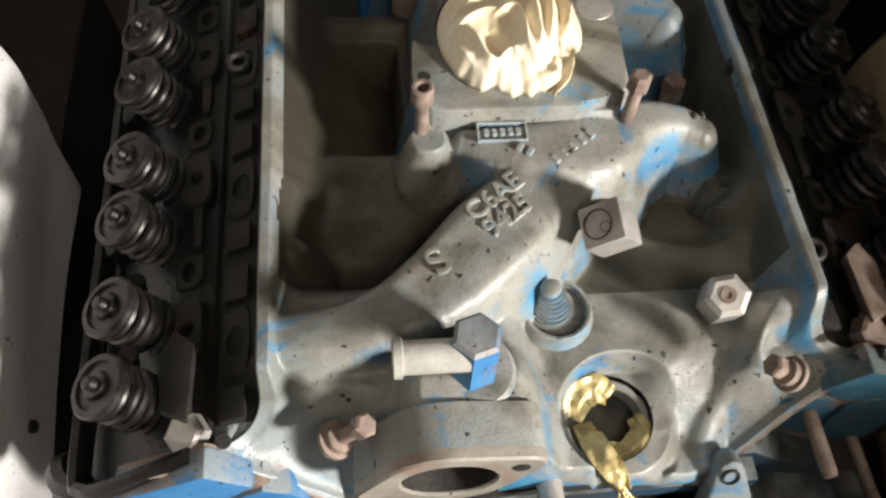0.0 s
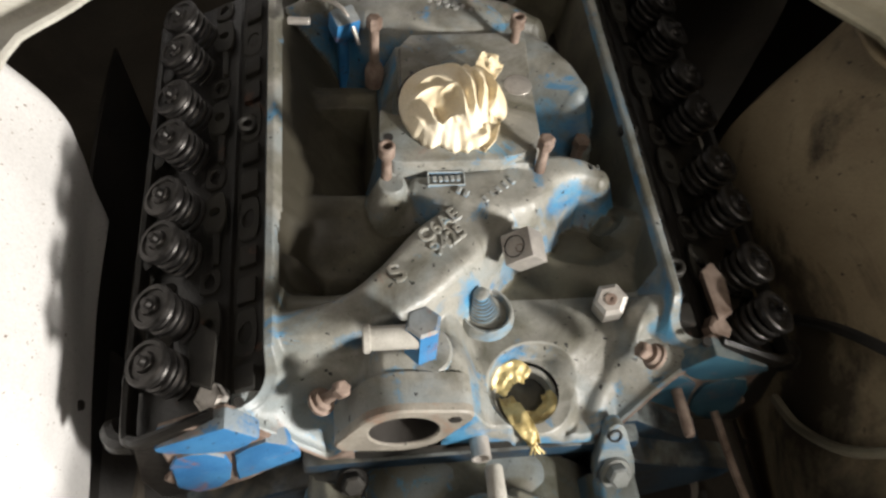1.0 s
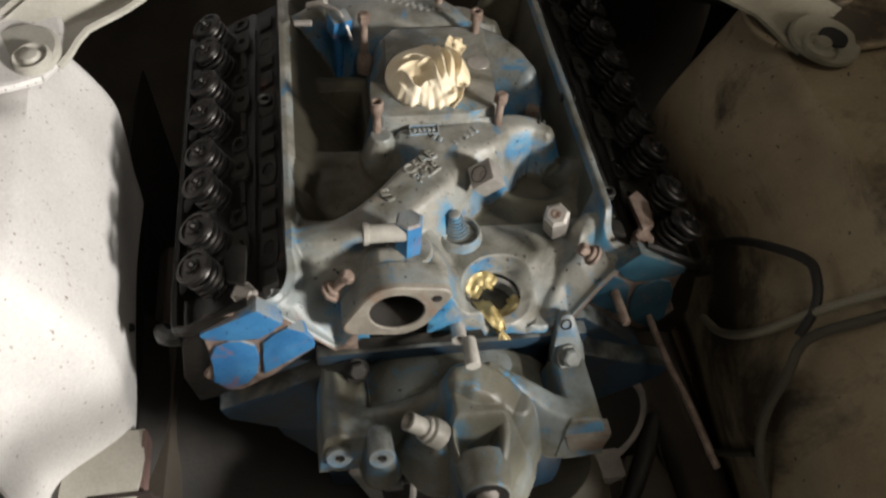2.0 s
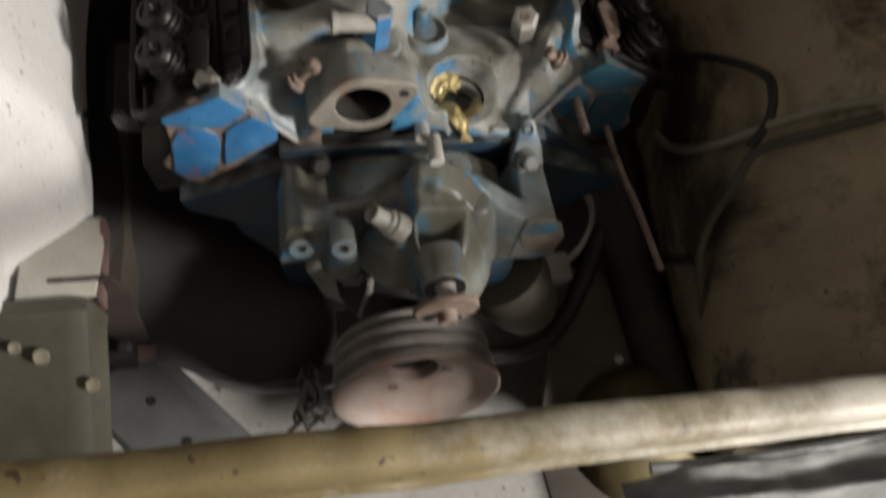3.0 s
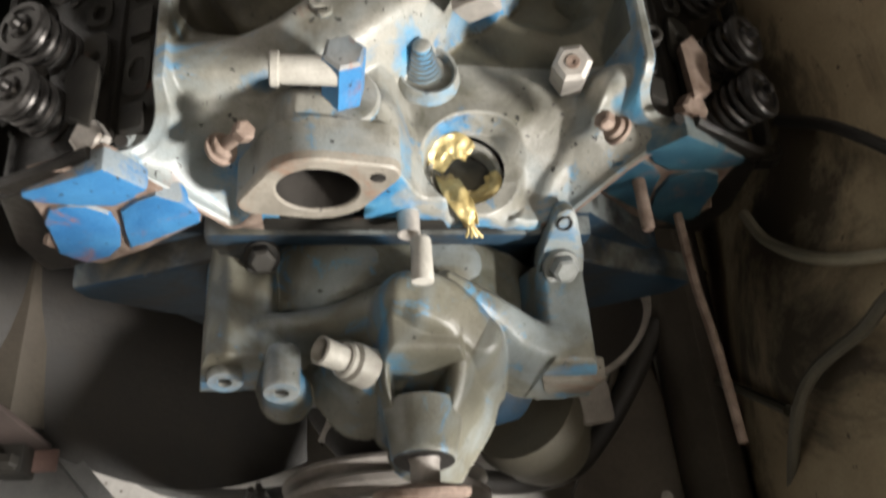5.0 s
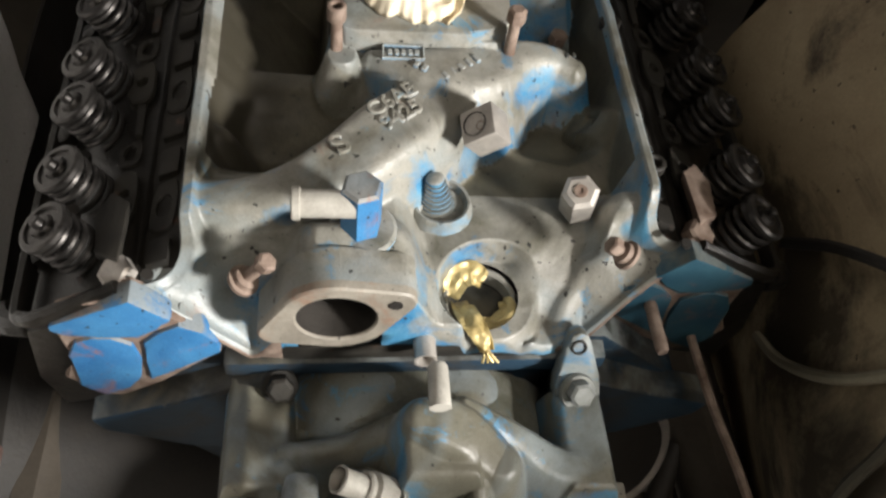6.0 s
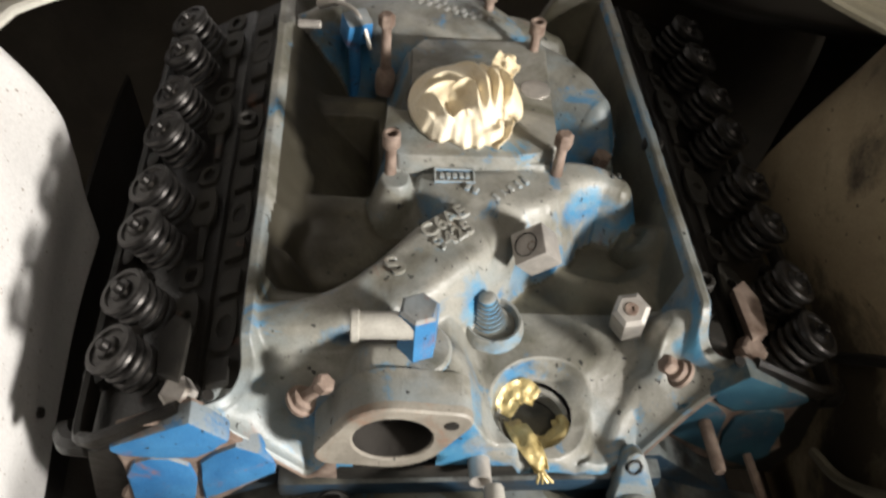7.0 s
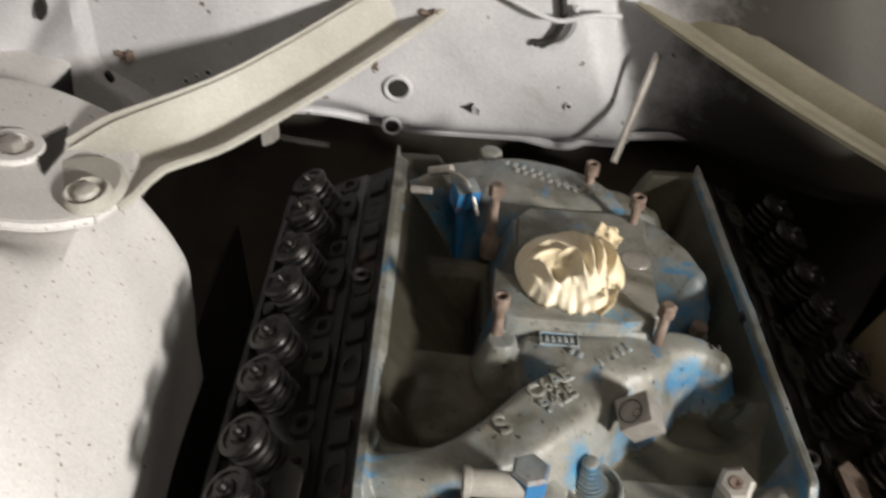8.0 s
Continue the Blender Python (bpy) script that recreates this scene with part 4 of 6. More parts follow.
# makers' box and worn casting marks as plain bars
bm = B()
for sx, sy, w, h in ((0, 0.0072, 0.032, 0.0016), (0, -0.0072, 0.032, 0.0016), (-0.016, 0, 0.0016, 0.016), (0.016, 0, 0.0016, 0.016)):
    box(bm, (w, h, 0.003), pose(-0.012 + sx, 0.1465 + sy, 0.8248, 0, 0, -2), 0.0005, 1)
for k in range(5):
    box(bm, (0.0036, 0.006, 0.003), pose(-0.0225 + 0.0053 * k, 0.1465, 0.8247, 0, 0, 8 * (k % 2)), 0.0006, 1)
tagged(part("casting_badge", bm, cast_skin, intake), kind="stuff")
bm = B()
for k in range(5):
    box(bm, (0.0042, 0.0075, 0.003), pose(0.020 + 0.0065 * k, 0.122 + 0.0048 * k, 0.8250, 0, 0, 36), 0.0008, 1)
for k in range(2):
    box(bm, (0.0042, 0.0070, 0.003), pose(-0.002 + 0.006 * k, 0.1325 - 0.004 * k, 0.8260, 0, 0, -30), 0.0008, 1)
tagged(part("casting_mark", bm, cast_skin, intake), kind="stuff")
bm = B()
for k in range(2):
    box(bm, (0.0030, 0.0055, 0.002), pose(0.127 + 0.006 * k, 0.164, 0.8105, 0, 10, 0), 0.0006, 1)
tagged(part("casting_mark", bm, cast_dark, intake), kind="stuff")
bm = B()
for k in range(11):
    box(bm, (0.0045, 0.008, 0.0018), pose(-0.050 + 0.0085 * k, 0.398 - 0.0042 * k - (0.004 if k > 5 else 0), 0.8385, 0, 0, -28), 0.0008, 1)
for k in range(8):
    box(bm, (0.0045, 0.008, 0.0018), pose(-0.040 + 0.0085 * k, 0.384 - 0.0042 * k, 0.8385, 0, 0, -28), 0.0008, 1)
tagged(part("casting_mark", bm, cast_grey, intake), kind="stuff")

# ---------------------------------------------------------------- cloth in the openings


def crease(x, y, pts, width):
    """A swept fold along pts, sharp at its crest and fading at its ends."""
    path = smooth_path([(p[0], p[1], 0) for p in pts], 8)
    best, along = np.full(x.shape, 1e9), np.zeros(x.shape)
    for k, (a, b) in enumerate(zip(path, path[1:])):
        ex, ey = b.x - a.x, b.y - a.y
        t = np.clip(((x - a.x) * ex + (y - a.y) * ey) / (ex * ex + ey * ey), 0, 1)
        d = np.hypot(x - a.x - t * ex, y - a.y - t * ey)
        along = np.where(d < best, (k + t) / (len(path) - 1), along)
        best = np.minimum(best, d)
    return np.exp(-(best / width) ** 1.05) * np.sin(math.pi * (0.12 + 0.76 * along))


CREASES = [
    ([(-0.10, 0.74), (0.10, 0.66), (0.24, 0.40), (0.33, 0.05), (0.36, -0.30), (0.30, -0.55)], 0.085, 0.42),
    ([(0.22, 0.86), (0.40, 0.55), (0.52, 0.20), (0.53, -0.15), (0.46, -0.50)], 0.075, 0.40),
    ([(0.55, 0.70), (0.70, 0.40), (0.78, 0.05), (0.74, -0.30)], 0.11, 0.40),
    ([(-0.78, 0.10), (-0.55, 0.32), (-0.30, 0.40), (-0.08, 0.30)], 0.10, 0.24),
    ([(-0.86, -0.16), (-0.62, 0.02), (-0.36, 0.10), (-0.12, 0.06)], 0.07, 0.26),
    ([(-0.20, 0.00), (0.04, 0.06), (0.16, -0.14), (0.14, -0.50), (0.20, -0.76)], 0.09, 0.45),
    ([(-0.84, -0.30), (-0.72, -0.48), (-0.58, -0.66)], 0.07, 0.30),
    ([(-0.60, -0.12), (-0.52, -0.36), (-0.42, -0.62), (-0.26, -0.74)], 0.08, 0.42),
    ([(-0.30, -0.70), (-0.10, -0.56), (0.02, -0.66)], 0.07, 0.30),
    ([(0.60, -0.40), (0.64, -0.62), (0.50, -0.86), (0.36, -0.94)], 0.08, 0.42),
    ([(-0.36, -0.22), (-0.26, -0.42), (-0.18, -0.56)], 0.13, -0.45),
    ([(0.42, 0.60), (0.43, 0.10), (0.42, -0.40)], 0.05, -0.30),
    ([(0.16, 0.40), (0.20, 0.00), (0.24, -0.40)], 0.05, -0.28),
    ([(0.40, -0.62), (0.48, -0.74)], 0.14, -0.25),
    ([(0.62, 0.40), (0.64, 0.0), (0.60, -0.40)], 0.05, -0.28),
]


def bunched_cloth(at, rx, ry, height):
    """A wad of cloth pressed into a hole: a domed disc with swept folds, tucked in on one side and torn on the other."""
    n_r, n_t = 84, 220
    r, t = np.meshgrid(np.linspace(0, 1, n_r + 1), np.linspace(0, 2 * math.pi, n_t, endpoint=False), indexing="ij")
    low = np.exp(-((t - 4.75) / 0.85) ** 2)
    edge = 1 + 0.03 * np.sin(3 * t + 1) + 0.12 * np.exp(-((t - 5.15) / 0.16) ** 2) - 0.12 * np.exp(-((t - 5.75) / 0.20) ** 2) - 0.10 * np.exp(-((t - 4.45) / 0.14) ** 2) + 0.10 * np.exp(-((t - 0.85) / 0.16) ** 2) - 0.10 * np.exp(-((t - 1.3) / 0.18) ** 2) + (0.030 * np.sin(17 * t) + 0.022 * np.sin(31 * t + 2)) * low
    x, y = r * np.cos(t) * edge, r * np.sin(t) * edge
    rim = 1 - ease(0.86, 1.0, r)
    z = np.sqrt(np.maximum(0.0, 1 - r ** 2.4)) * (0.86 + 0.10 * x)
    wx, wy = x + 0.03 * ripple(x, y, 5, 2), y + 0.03 * ripple(x, y, 5, 8)
    for line, width, rise in CREASES:
        z = z + rise * crease(wx, wy, line, width) * (0.25 + 0.75 * rim)
    rough = ease(-0.5, 0.1, x - 0.6 * y)
    z = z + 0.06 * rough * ripple(x, y, 9, 6) * rim + 0.07 * rough * np.abs(ripple(x, y, 15, 12)) * rim
    z = z + 0.16 * low * ease(0.80, 1.0, r) * (0.5 + 0.5 * np.sin(9 * t))
    co = np.stack([at[0] + x * rx, at[1] + y * ry, at[2] + z * height], -1)
    bm = B()
    vs = [[bm.verts.new(p) for p in row] for row in co.tolist()[1:]]
    top = bm.verts.new(co[0].mean(0).tolist())
    for k in range(n_t):
        bm.faces.new((top, vs[0][k], vs[0][(k + 1) % n_t]))
    for a, b in zip(vs, vs[1:]):
        for k in range(n_t):
            m = (k + 1) % n_t
            bm.faces.new((a[k], b[k], b[m], a[m]))
    bm.faces.new(vs[-1][::-1])
    return bm


cloth = tagged(part("gold_cloth", bunched_cloth((0.0, 0.217, 0.8385), 0.050, 0.053, 0.024), brass, None, "", True, 180), "crumpled pale gold cloth stuffed in the carburettor opening", "cloth")
rag = thing("gold_rag", "torn shiny gold rag stuffed in the distributor hole", "rag", (0.047, -0.02, 0.70))


def fold(name, pts, width, twist, seed, parent, material):
    """A strip of crumpled foil cloth along a path."""
    bm = B()
    path = smooth_path(pts, 8)
    n = len(path) - 1
    rows = []
    for i, p in enumerate(path):
        d = (path[min(i + 1, n)] - path[max(i - 1, 0)]).normalized()
        u, v, a = basis(d)
        k = twist * i / n
        s_ = u * math.cos(k) + v * math.sin(k)
        n_ = a.cross(s_)
        w = width * (0.55 + 0.45 * math.sin(math.pi * min(1, 0.15 + i / n * 0.8)))
        rows.append([p + s_ * w * (j / 8 - 0.5) + n_ * min(1.0, width / 0.034) * (0.0022 * math.sin(j * 0.9 + seed + i * 0.10) + 0.0055 * noise.noise(V(i * 0.22, j * 0.45, seed)) + 0.002 * noise.noise(V(i * 0.7, j * 1.1, seed))) for j in range(9)])
    loft(bm, rows, False)
    bmesh.ops.recalc_face_normals(bm, faces=bm.faces)
    bmesh.ops.solidify(bm, geom=list(bm.faces), thickness=0.0008)
    part(name, bm, material, parent, "", True, 40)


fold("torn_corner", [(0.030, 0.240, 0.852), (0.036, 0.248, 0.860), (0.041, 0.256, 0.862), (0.044, 0.262, 0.858)], 0.024, 0.4, 15.0, cloth, brass)
fold("torn_corner", [(0.030, 0.196, 0.850), (0.029, 0.184, 0.852), (0.025, 0.172, 0.848), (0.020, 0.163, 0.841)], 0.019, 0.5, 17.0, cloth, brass)
fold("upper_fold", [(0.023, -0.016, 0.722), (0.030, -0.004, 0.731), (0.042, 0.000, 0.731), (0.052, -0.004, 0.726)], 0.022, 0.5, 1.0, rag, gold_rag)
fold("lower_fold", [(0.032, -0.018, 0.716), (0.032, -0.032, 0.731), (0.036, -0.046, 0.737), (0.043, -0.058, 0.734), (0.048, -0.067, 0.725)], 0.017, 0.5, 2.0, rag, gold_rag)
fold("side_fold", [(0.044, -0.040, 0.718), (0.058, -0.040, 0.722), (0.068, -0.028, 0.723), (0.068, -0.016, 0.716)], 0.016, -0.8, 4.0, rag, gold_rag)
bm = B()
for k in range(4):
    tube(bm, [(0.045 + 0.001 * k, -0.064, 0.726), (0.046 + 0.002 * k, -0.069, 0.723 + 0.003 * math.sin(k * 2)), (0.045 + 0.004 * k, -0.072, 0.717)], 0.0013, 6, 4)
part("frayed_end", bm, gold_rag, rag)
bm = B()
lathe(bm, (-0.192, -0.037, 0.7875), (0.1, -0.1, 1), [(0.0045, 0), (0.0042, 0.0022), (0.002, 0.0022)], 14)
part("corner_hole", bm, black_mat, intake)
bm = B()
lathe(bm, (0.196, -0.012, 0.7875), (0.1, -0.1, 1), [(0.0045, 0), (0.0042, 0.0022), (0.002, 0.0022)], 14)
part("corner_hole", bm, black_mat, intake)
tab = thing("hanging_clip", "small bent pale metal clip hanging from the brace", "clip", (-0.28, 0.44, 0.86))
bm = B()
tube(bm, [(-0.296, 0.434, 0.872), (-0.300, 0.437, 0.864), (-0.311, 0.441, 0.845), (-0.313, 0.446, 0.815)], 0.013, 8, 6, 0.3)
part("clip_strap", bm, bare_steel, tab)
bm = B()
box(bm, (0.026, 0.008, 0.014), pose(-0.318, 0.441, 0.862, 0, -25, 0), 0.002)
part("clip_ear", bm, brace_paint, tab)
bm = B()
lathe(bm, (-0.3580, 0.033, 0.650), (1, -0.1, 0.25), [(0.0050, -0.004), (0.0048, 0.0015), (0.002, 0.0015)], 14)
hole = thing("apron_hole", "small dark punched hole in the white apron", "hole", (-0.359, 0.032, 0.65))
part("opening", bm, black_mat, hole)

# ---------------------------------------------------------------- cylinder heads
COIL_H = 0.040


def coil_mesh():
    bm = B()
    pts = []
    turns, n = 4.6, 20
    for i in range(int(turns * n) + 1):
        k = i / n
        h = 0.002 + (COIL_H - 0.004) * i / (turns * n)
        pts.append(V(0.0170 * math.cos(2 * math.pi * k), 0.0170 * math.sin(2 * math.pi * k), h))
    tube(bm, pts, 0.0026, 7, 1)
    return bm


def retainer_mesh():
    bm = B()
    lathe(bm, (0, 0, COIL_H - 0.003), (0, 0, 1), [(0.012, 0), (0.0205, 0.001), (0.0205, 0.0045), (0.0190, 0.006), (0.0155, 0.0062), (0.0145, 0.0042), (0.0095, 0.0045), (0.0080, 0.0075), (0.0045, 0.0080), (0.0042, 0.0125), (0.0030, 0.0135)], 30)
    return bm


def place(ob, parent, m):
    """Hangs a part, built round its own origin, under a thing at the world pose m."""
    ob.parent = parent
    ob.matrix_parent_inverse = Matrix()
    base = Matrix.Identity(4)
    chain = []
    p = parent
    while p:
        chain.append(p)
        p = p.parent
    for p in reversed(chain):
        base = base @ p.matrix_parent_inverse @ Matrix.LocRotScale(p.location, p.rotation_euler, p.scale)
    ob.matrix_local = base.inverted() @ m


def pierced(bm, side, cx, cy, outline, ra, rb, z, lean, thick, n=32):
    """A cast plate with a rounded outline (offsets from its centre) and an oval hole right through it."""
    ring_pts = smooth_path([(a, b, 0) for a, b in outline + outline[:1]], 8)
    loops = []
    for dz, scale in ((-thick, 1.0), (-0.0015, 1.0), (0.0, 0.93)):
        row = []
        for k in range(n):
            t = 2 * math.pi * k / n
            p = max(ring_pts, key=lambda q: (q.x * math.cos(t) + q.y * math.sin(t)) / (q.length + 1e-9))
            row.append((p.x * scale, p.y * scale, dz))
        loops.append(row)
    for dz, scale in ((0.0, 1.12), (-0.0012, 1.0), (-thick, 0.96)):
        loops.append([(ra * scale * math.cos(2 * math.pi * k / n), rb * scale * math.sin(2 * math.pi * k / n), dz) for k in range(n)])
    rings = [[V(side * (cx + a), cy + b, z - lean * a + d) for a, b, d in row] for row in loops]
    loft(bm, rings, True, False)
    return bm


SPRINGS = [0.0, 0.052, 0.1176, 0.167, 0.2365, 0.289, 0.3545, 0.405]
spring_data = []


def head(side, y0):
    word = "blue rusty front face" if side < 0 else "shade-darkened blue front face"
    h = thing("cylinder_head", "open oily cylinder head with bare valve springs, " + word, "cylinder head", (side * 0.27, 0.2, 0.62), "cylinder heads")
    y1 = y0 + 0.52

    def X(poly):
        return [(side * a, b) for a, b in poly]
    # body below the deck
    body = [(0.205, 0.770), (0.262, 0.742), (0.284, 0.732), (0.294, 0.660), (0.285, 0.610), (0.236, 0.622), (0.150, 0.700), (0.150, 0.722)]
    bm = B()
    prism(bm, X(body), lambda a, b, d: V(a, y0 + 0.004 + d, b), y1 - y0 - 0.01, 0.004)
    part("head_body", bm, oily_iron, h)
    # painted front face: upper bar and two lower lobes
    bm = B()
    prism(bm, X([(0.203, 0.785), (0.262, 0.753), (0.264, 0.746), (0.252, 0.737), (0.228, 0.741), (0.206, 0.733), (0.190, 0.748), (0.178, 0.758)]), lambda a, b, d: V(a, y0 - 0.004 + d, b), 0.02, 0.004)
    part("front_face", bm, cast_head if side < 0 else cast_head_shaded, h, "blue painted front face")
    bm = B()
    prism(bm, X([(0.204, 0.783), (0.262, 0.752), (0.258, 0.704), (0.258, 0.690), (0.272, 0.670), (0.250, 0.637), (0.235, 0.634), (0.200, 0.660), (0.150, 0.706), (0.150, 0.728)]), lambda a, b, d: V(a, y0 - 0.001 + d, b), 0.02, 0.003)
    part("rust_border", bm, rust_steel, h, "rusty bare edge round the painted bosses")
    for lobe in ([(0.250, 0.730), (0.237, 0.736), (0.224, 0.735), (0.211, 0.724), (0.209, 0.700), (0.214, 0.672), (0.226, 0.654), (0.246, 0.643), (0.262, 0.662), (0.256, 0.690), (0.259, 0.708)], [(0.203, 0.727), (0.190, 0.742), (0.175, 0.752), (0.160, 0.742), (0.150, 0.726), (0.150, 0.712), (0.170, 0.698), (0.196, 0.678), (0.208, 0.668), (0.205, 0.700)]):
        bm = B()
        prism(bm, X(lobe), lambda a, b, d: V(a, y0 - 0.0045 + d, b), 0.02, 0.002, 2)
        part("front_lobe", bm, cast_head if side < 0 else cast_head_shaded, h, "blue painted lower boss")
    # lip around the valve deck
    bm = B()
    lip = [(side * 0.212, y0 + 0.012, 0.778), (side * 0.262, y0 + 0.004, 0.756), (side * 0.280, y0 + 0.006, 0.747), (side * 0.287, y0 + 0.022, 0.743), (side * 0.289, y0 + 0.12, 0.741), (side * 0.289, y0 + 0.3, 0.741), (side * 0.289, y1 - 0.03, 0.741)]
    tube(bm, lip, 0.0055, 8, 8, 1.4)
    part("cover_rail", bm, oily_iron, h)
    bm = B()
    tube(bm, [(side * 0.284, y0 + 0.012, 0.728), (side * 0.300, y0 + 0.016, 0.724), (side * 0.308, y0 + 0.030, 0.716), (side * 0.306, y0 + 0.040, 0.700)], 0.009, 8, 6)
    part("corner_lug", bm, oily_iron, h)
    # rocker stands, push rod passages and flange pads between springs and rail
    for k in range(4):
        yy = y0 + 0.092 + 0.1176 * k
        bm = B()
        pierced(bm, side, 0.222, yy + 0.006, [(0.010, 0.020), (-0.006, 0.022), (-0.0105, 0.008), (-0.0105, -0.014), (-0.004, -0.022), (0.008, -0.020), (0.0125, -0.004)], 0.0048, 0.0048, 0.770, 0.4, 0.010)
        part("rocker_pad", bm, pad_iron, h)
        bm = B()
        prism(bm, [(side * a, yy + b) for a, b in ((0.216, -0.012), (0.224, -0.012), (0.222, -0.050), (0.216, -0.050))], lambda a, b, d: V(a, b, 0.756 + d), 0.012, 0.002)
        part("pad_web", bm, grime_iron, h)
        bm = B()
        pierced(bm, side, 0.190, yy - 0.008, [(0.0085, 0.022), (-0.0085, 0.022), (-0.0085, -0.020), (0.0085, -0.020), (0.0100, 0.0)], 0.0058, 0.0098, 0.776, 0.5, 0.010)
        part("port_pad", bm, pad_iron, h)
        for dy, lng in ((0.040, 0.026), (-0.042, 0.022)):
            bm = B()
            prism(bm, [(side * a, yy - 0.008 + dy + b) for a, b in ((0.181, -lng / 2), (0.198, -lng / 2), (0.198, lng / 2), (0.181, lng / 2))], lambda a, b, d: V(a, b, 0.7705 + 0.5 * (0.190 - abs(a)) + d), 0.010, 0.003)
            part("flange_pad", bm, grime_iron, h)
        bm = B()
        pierced(bm, side, 0.224, yy + 0.052, [(0.0085, 0.011), (-0.0085, 0.011), (-0.0085, -0.011), (0.0085, -0.011)], 0.0046, 0.0075, 0.764, 0.4, 0.008)
        part("push_rod_ring", bm, grime_iron, h)
        bm = B()
        lathe(bm, (side * 0.280, yy - 0.028, 0.728), (side * 0.4, 0, 1), [(0.008, 0), (0.011, 0.018), (0.006, 0.020)], 14)
        part("oil_boss", bm, oily_iron, h)
    bm = B()
    hexagon(bm, (side * 0.214, y0 + 0.028, 0.768), (side * 0.35, -0.2, 0.9), 0.013, 0.012, 0.002)
    part("end_bolt", bm, bare_steel if side < 0 else rust_steel, h, "pale hex bolt head" if side < 0 else "rusty bolt head")
    bm = B()
    prism(bm, X([(0.214, 0.0), (0.232, 0.010), (0.236, 0.045), (0.226, 0.062), (0.212, 0.05)]), lambda a, b, d: V(a, y0 + 0.03 + b, 0.776 - 0.3 * (abs(a) - 0.214) + d), 0.010, 0.002)
    part("end_pad", bm, grime_iron if side < 0 else rust_steel, h)
    # valve springs
    ax = V(side * 0.5, 0, 0.866)
    for k, yy in enumerate(SPRINGS):
        seat = V(side * 0.270, yy + (0.001 if side < 0 else 0.012), 0.799) - ax * 0.0505
        q = ax.to_track_quat("Z", "Y").to_matrix().to_4x4()
        m = Matrix.Translation(seat) @ q
        if not spring_data:
            a = part("valve_spring", coil_mesh(), spring_steel)
            b = part("retainer", retainer_mesh(), spring_steel)
            spring_data.extend((a.data, b.data))
        else:
            a, b = new("valve_spring", spring_data[0]), new("retainer", spring_data[1])
        place(a, h, m)
        b.parent = a
        bm = B()
        tube(bm, [seat + V(side * 0.012, 0.026, 0.004), seat + V(side * 0.010, 0.028, 0.018)], 0.0055, 8, 1)
        part("stud", bm, oily_iron, h)
    return h


head(-1, -0.053)
head(1, -0.020)

# ---------------------------------------------------------------- block and front
block = thing("engine_block", "dark blue grimy engine block under the heads", "engine block", (0, 0.2, 0.33))
bm = B()
prism(bm, [(-0.236, 0.625), (-0.150, 0.705), (0.150, 0.705), (0.236, 0.625), (0.20, 0.50), (0.155, 0.44), (0.145, 0.33), (-0.145, 0.33), (-0.155, 0.44), (-0.20, 0.50)], lambda a, b, d: V(a, -0.045 + d, b), 0.52, 0.004)
part("crankcase", bm, cast_dark, block)
bm = B()
box(bm, (0.30, 0.03, 0.020), pose(0.0, -0.047, 0.690), 0.005)
part("front_wall", bm, cast_dark, block)
for side in (-1, 1):
    bm = B()
    prism(bm, [(side * a, b) for a, b in ((0.115, 0.69), (0.20, 0.645), (0.262, 0.622), (0.255, 0.60), (0.19, 0.56), (0.12, 0.55))], lambda a, b, d: V(a, -0.070 + d, b), 0.03, 0.005)
    part("deck_end", bm, cast_dark, block)
bm = B()
box(bm, (0.30, 0.46, 0.16), pose(0, 0.24, 0.27), 0.02)
part("oil_pan", bm, black_mat, block)

cover = thing("timing_cover", "grimy cast timing cover behind the water pump", "timing cover", (0, -0.08, 0.5))
bm = B()
prism(bm, [(-0.118, 0.625), (-0.092, 0.655), (-0.055, 0.676), (0.0, 0.683), (0.055, 0.676), (0.092, 0.655), (0.118, 0.625), (0.125, 0.50), (0.10, 0.42), (0.06, 0.38), (-0.06, 0.38), (-0.10, 0.42), (-0.125, 0.50)], lambda a, b, d: V(a, -0.105 + d, b), 0.05, 0.006)
part("cover_plate", bm, olive_cast, cover)
bm = B()
lathe(bm, (-0.005, -0.10, 0.488), (0, -1, 0.06), [(0.085, 0), (0.08, 0.03), (0.055, 0.07), (0.03, 0.10)], 30)
part("crank_boss", bm, black_mat, cover)
bm = B()
tube(bm, [(-0.066, -0.156, 0.574), (-0.053, -0.156, 0.573), (-0.053, -0.158, 0.540), (-0.063, -0.168, 0.490)], 0.0024, 6, 1, 1.8)
part("timing_pointer", bm, bare_steel, cover, "bright bent timing pointer")
bm = B()
box(bm, (0.022, 0.004, 0.04), pose(-0.074, -0.150, 0.565), 0.001)
part("pointer_bracket", bm, black_mat, cover)

# ---------------------------------------------------------------- water pump
pump = thing("water_pump", "dusty blue cast water pump with two side legs and bare shaft", "water pump", (0, -0.13, 0.6))


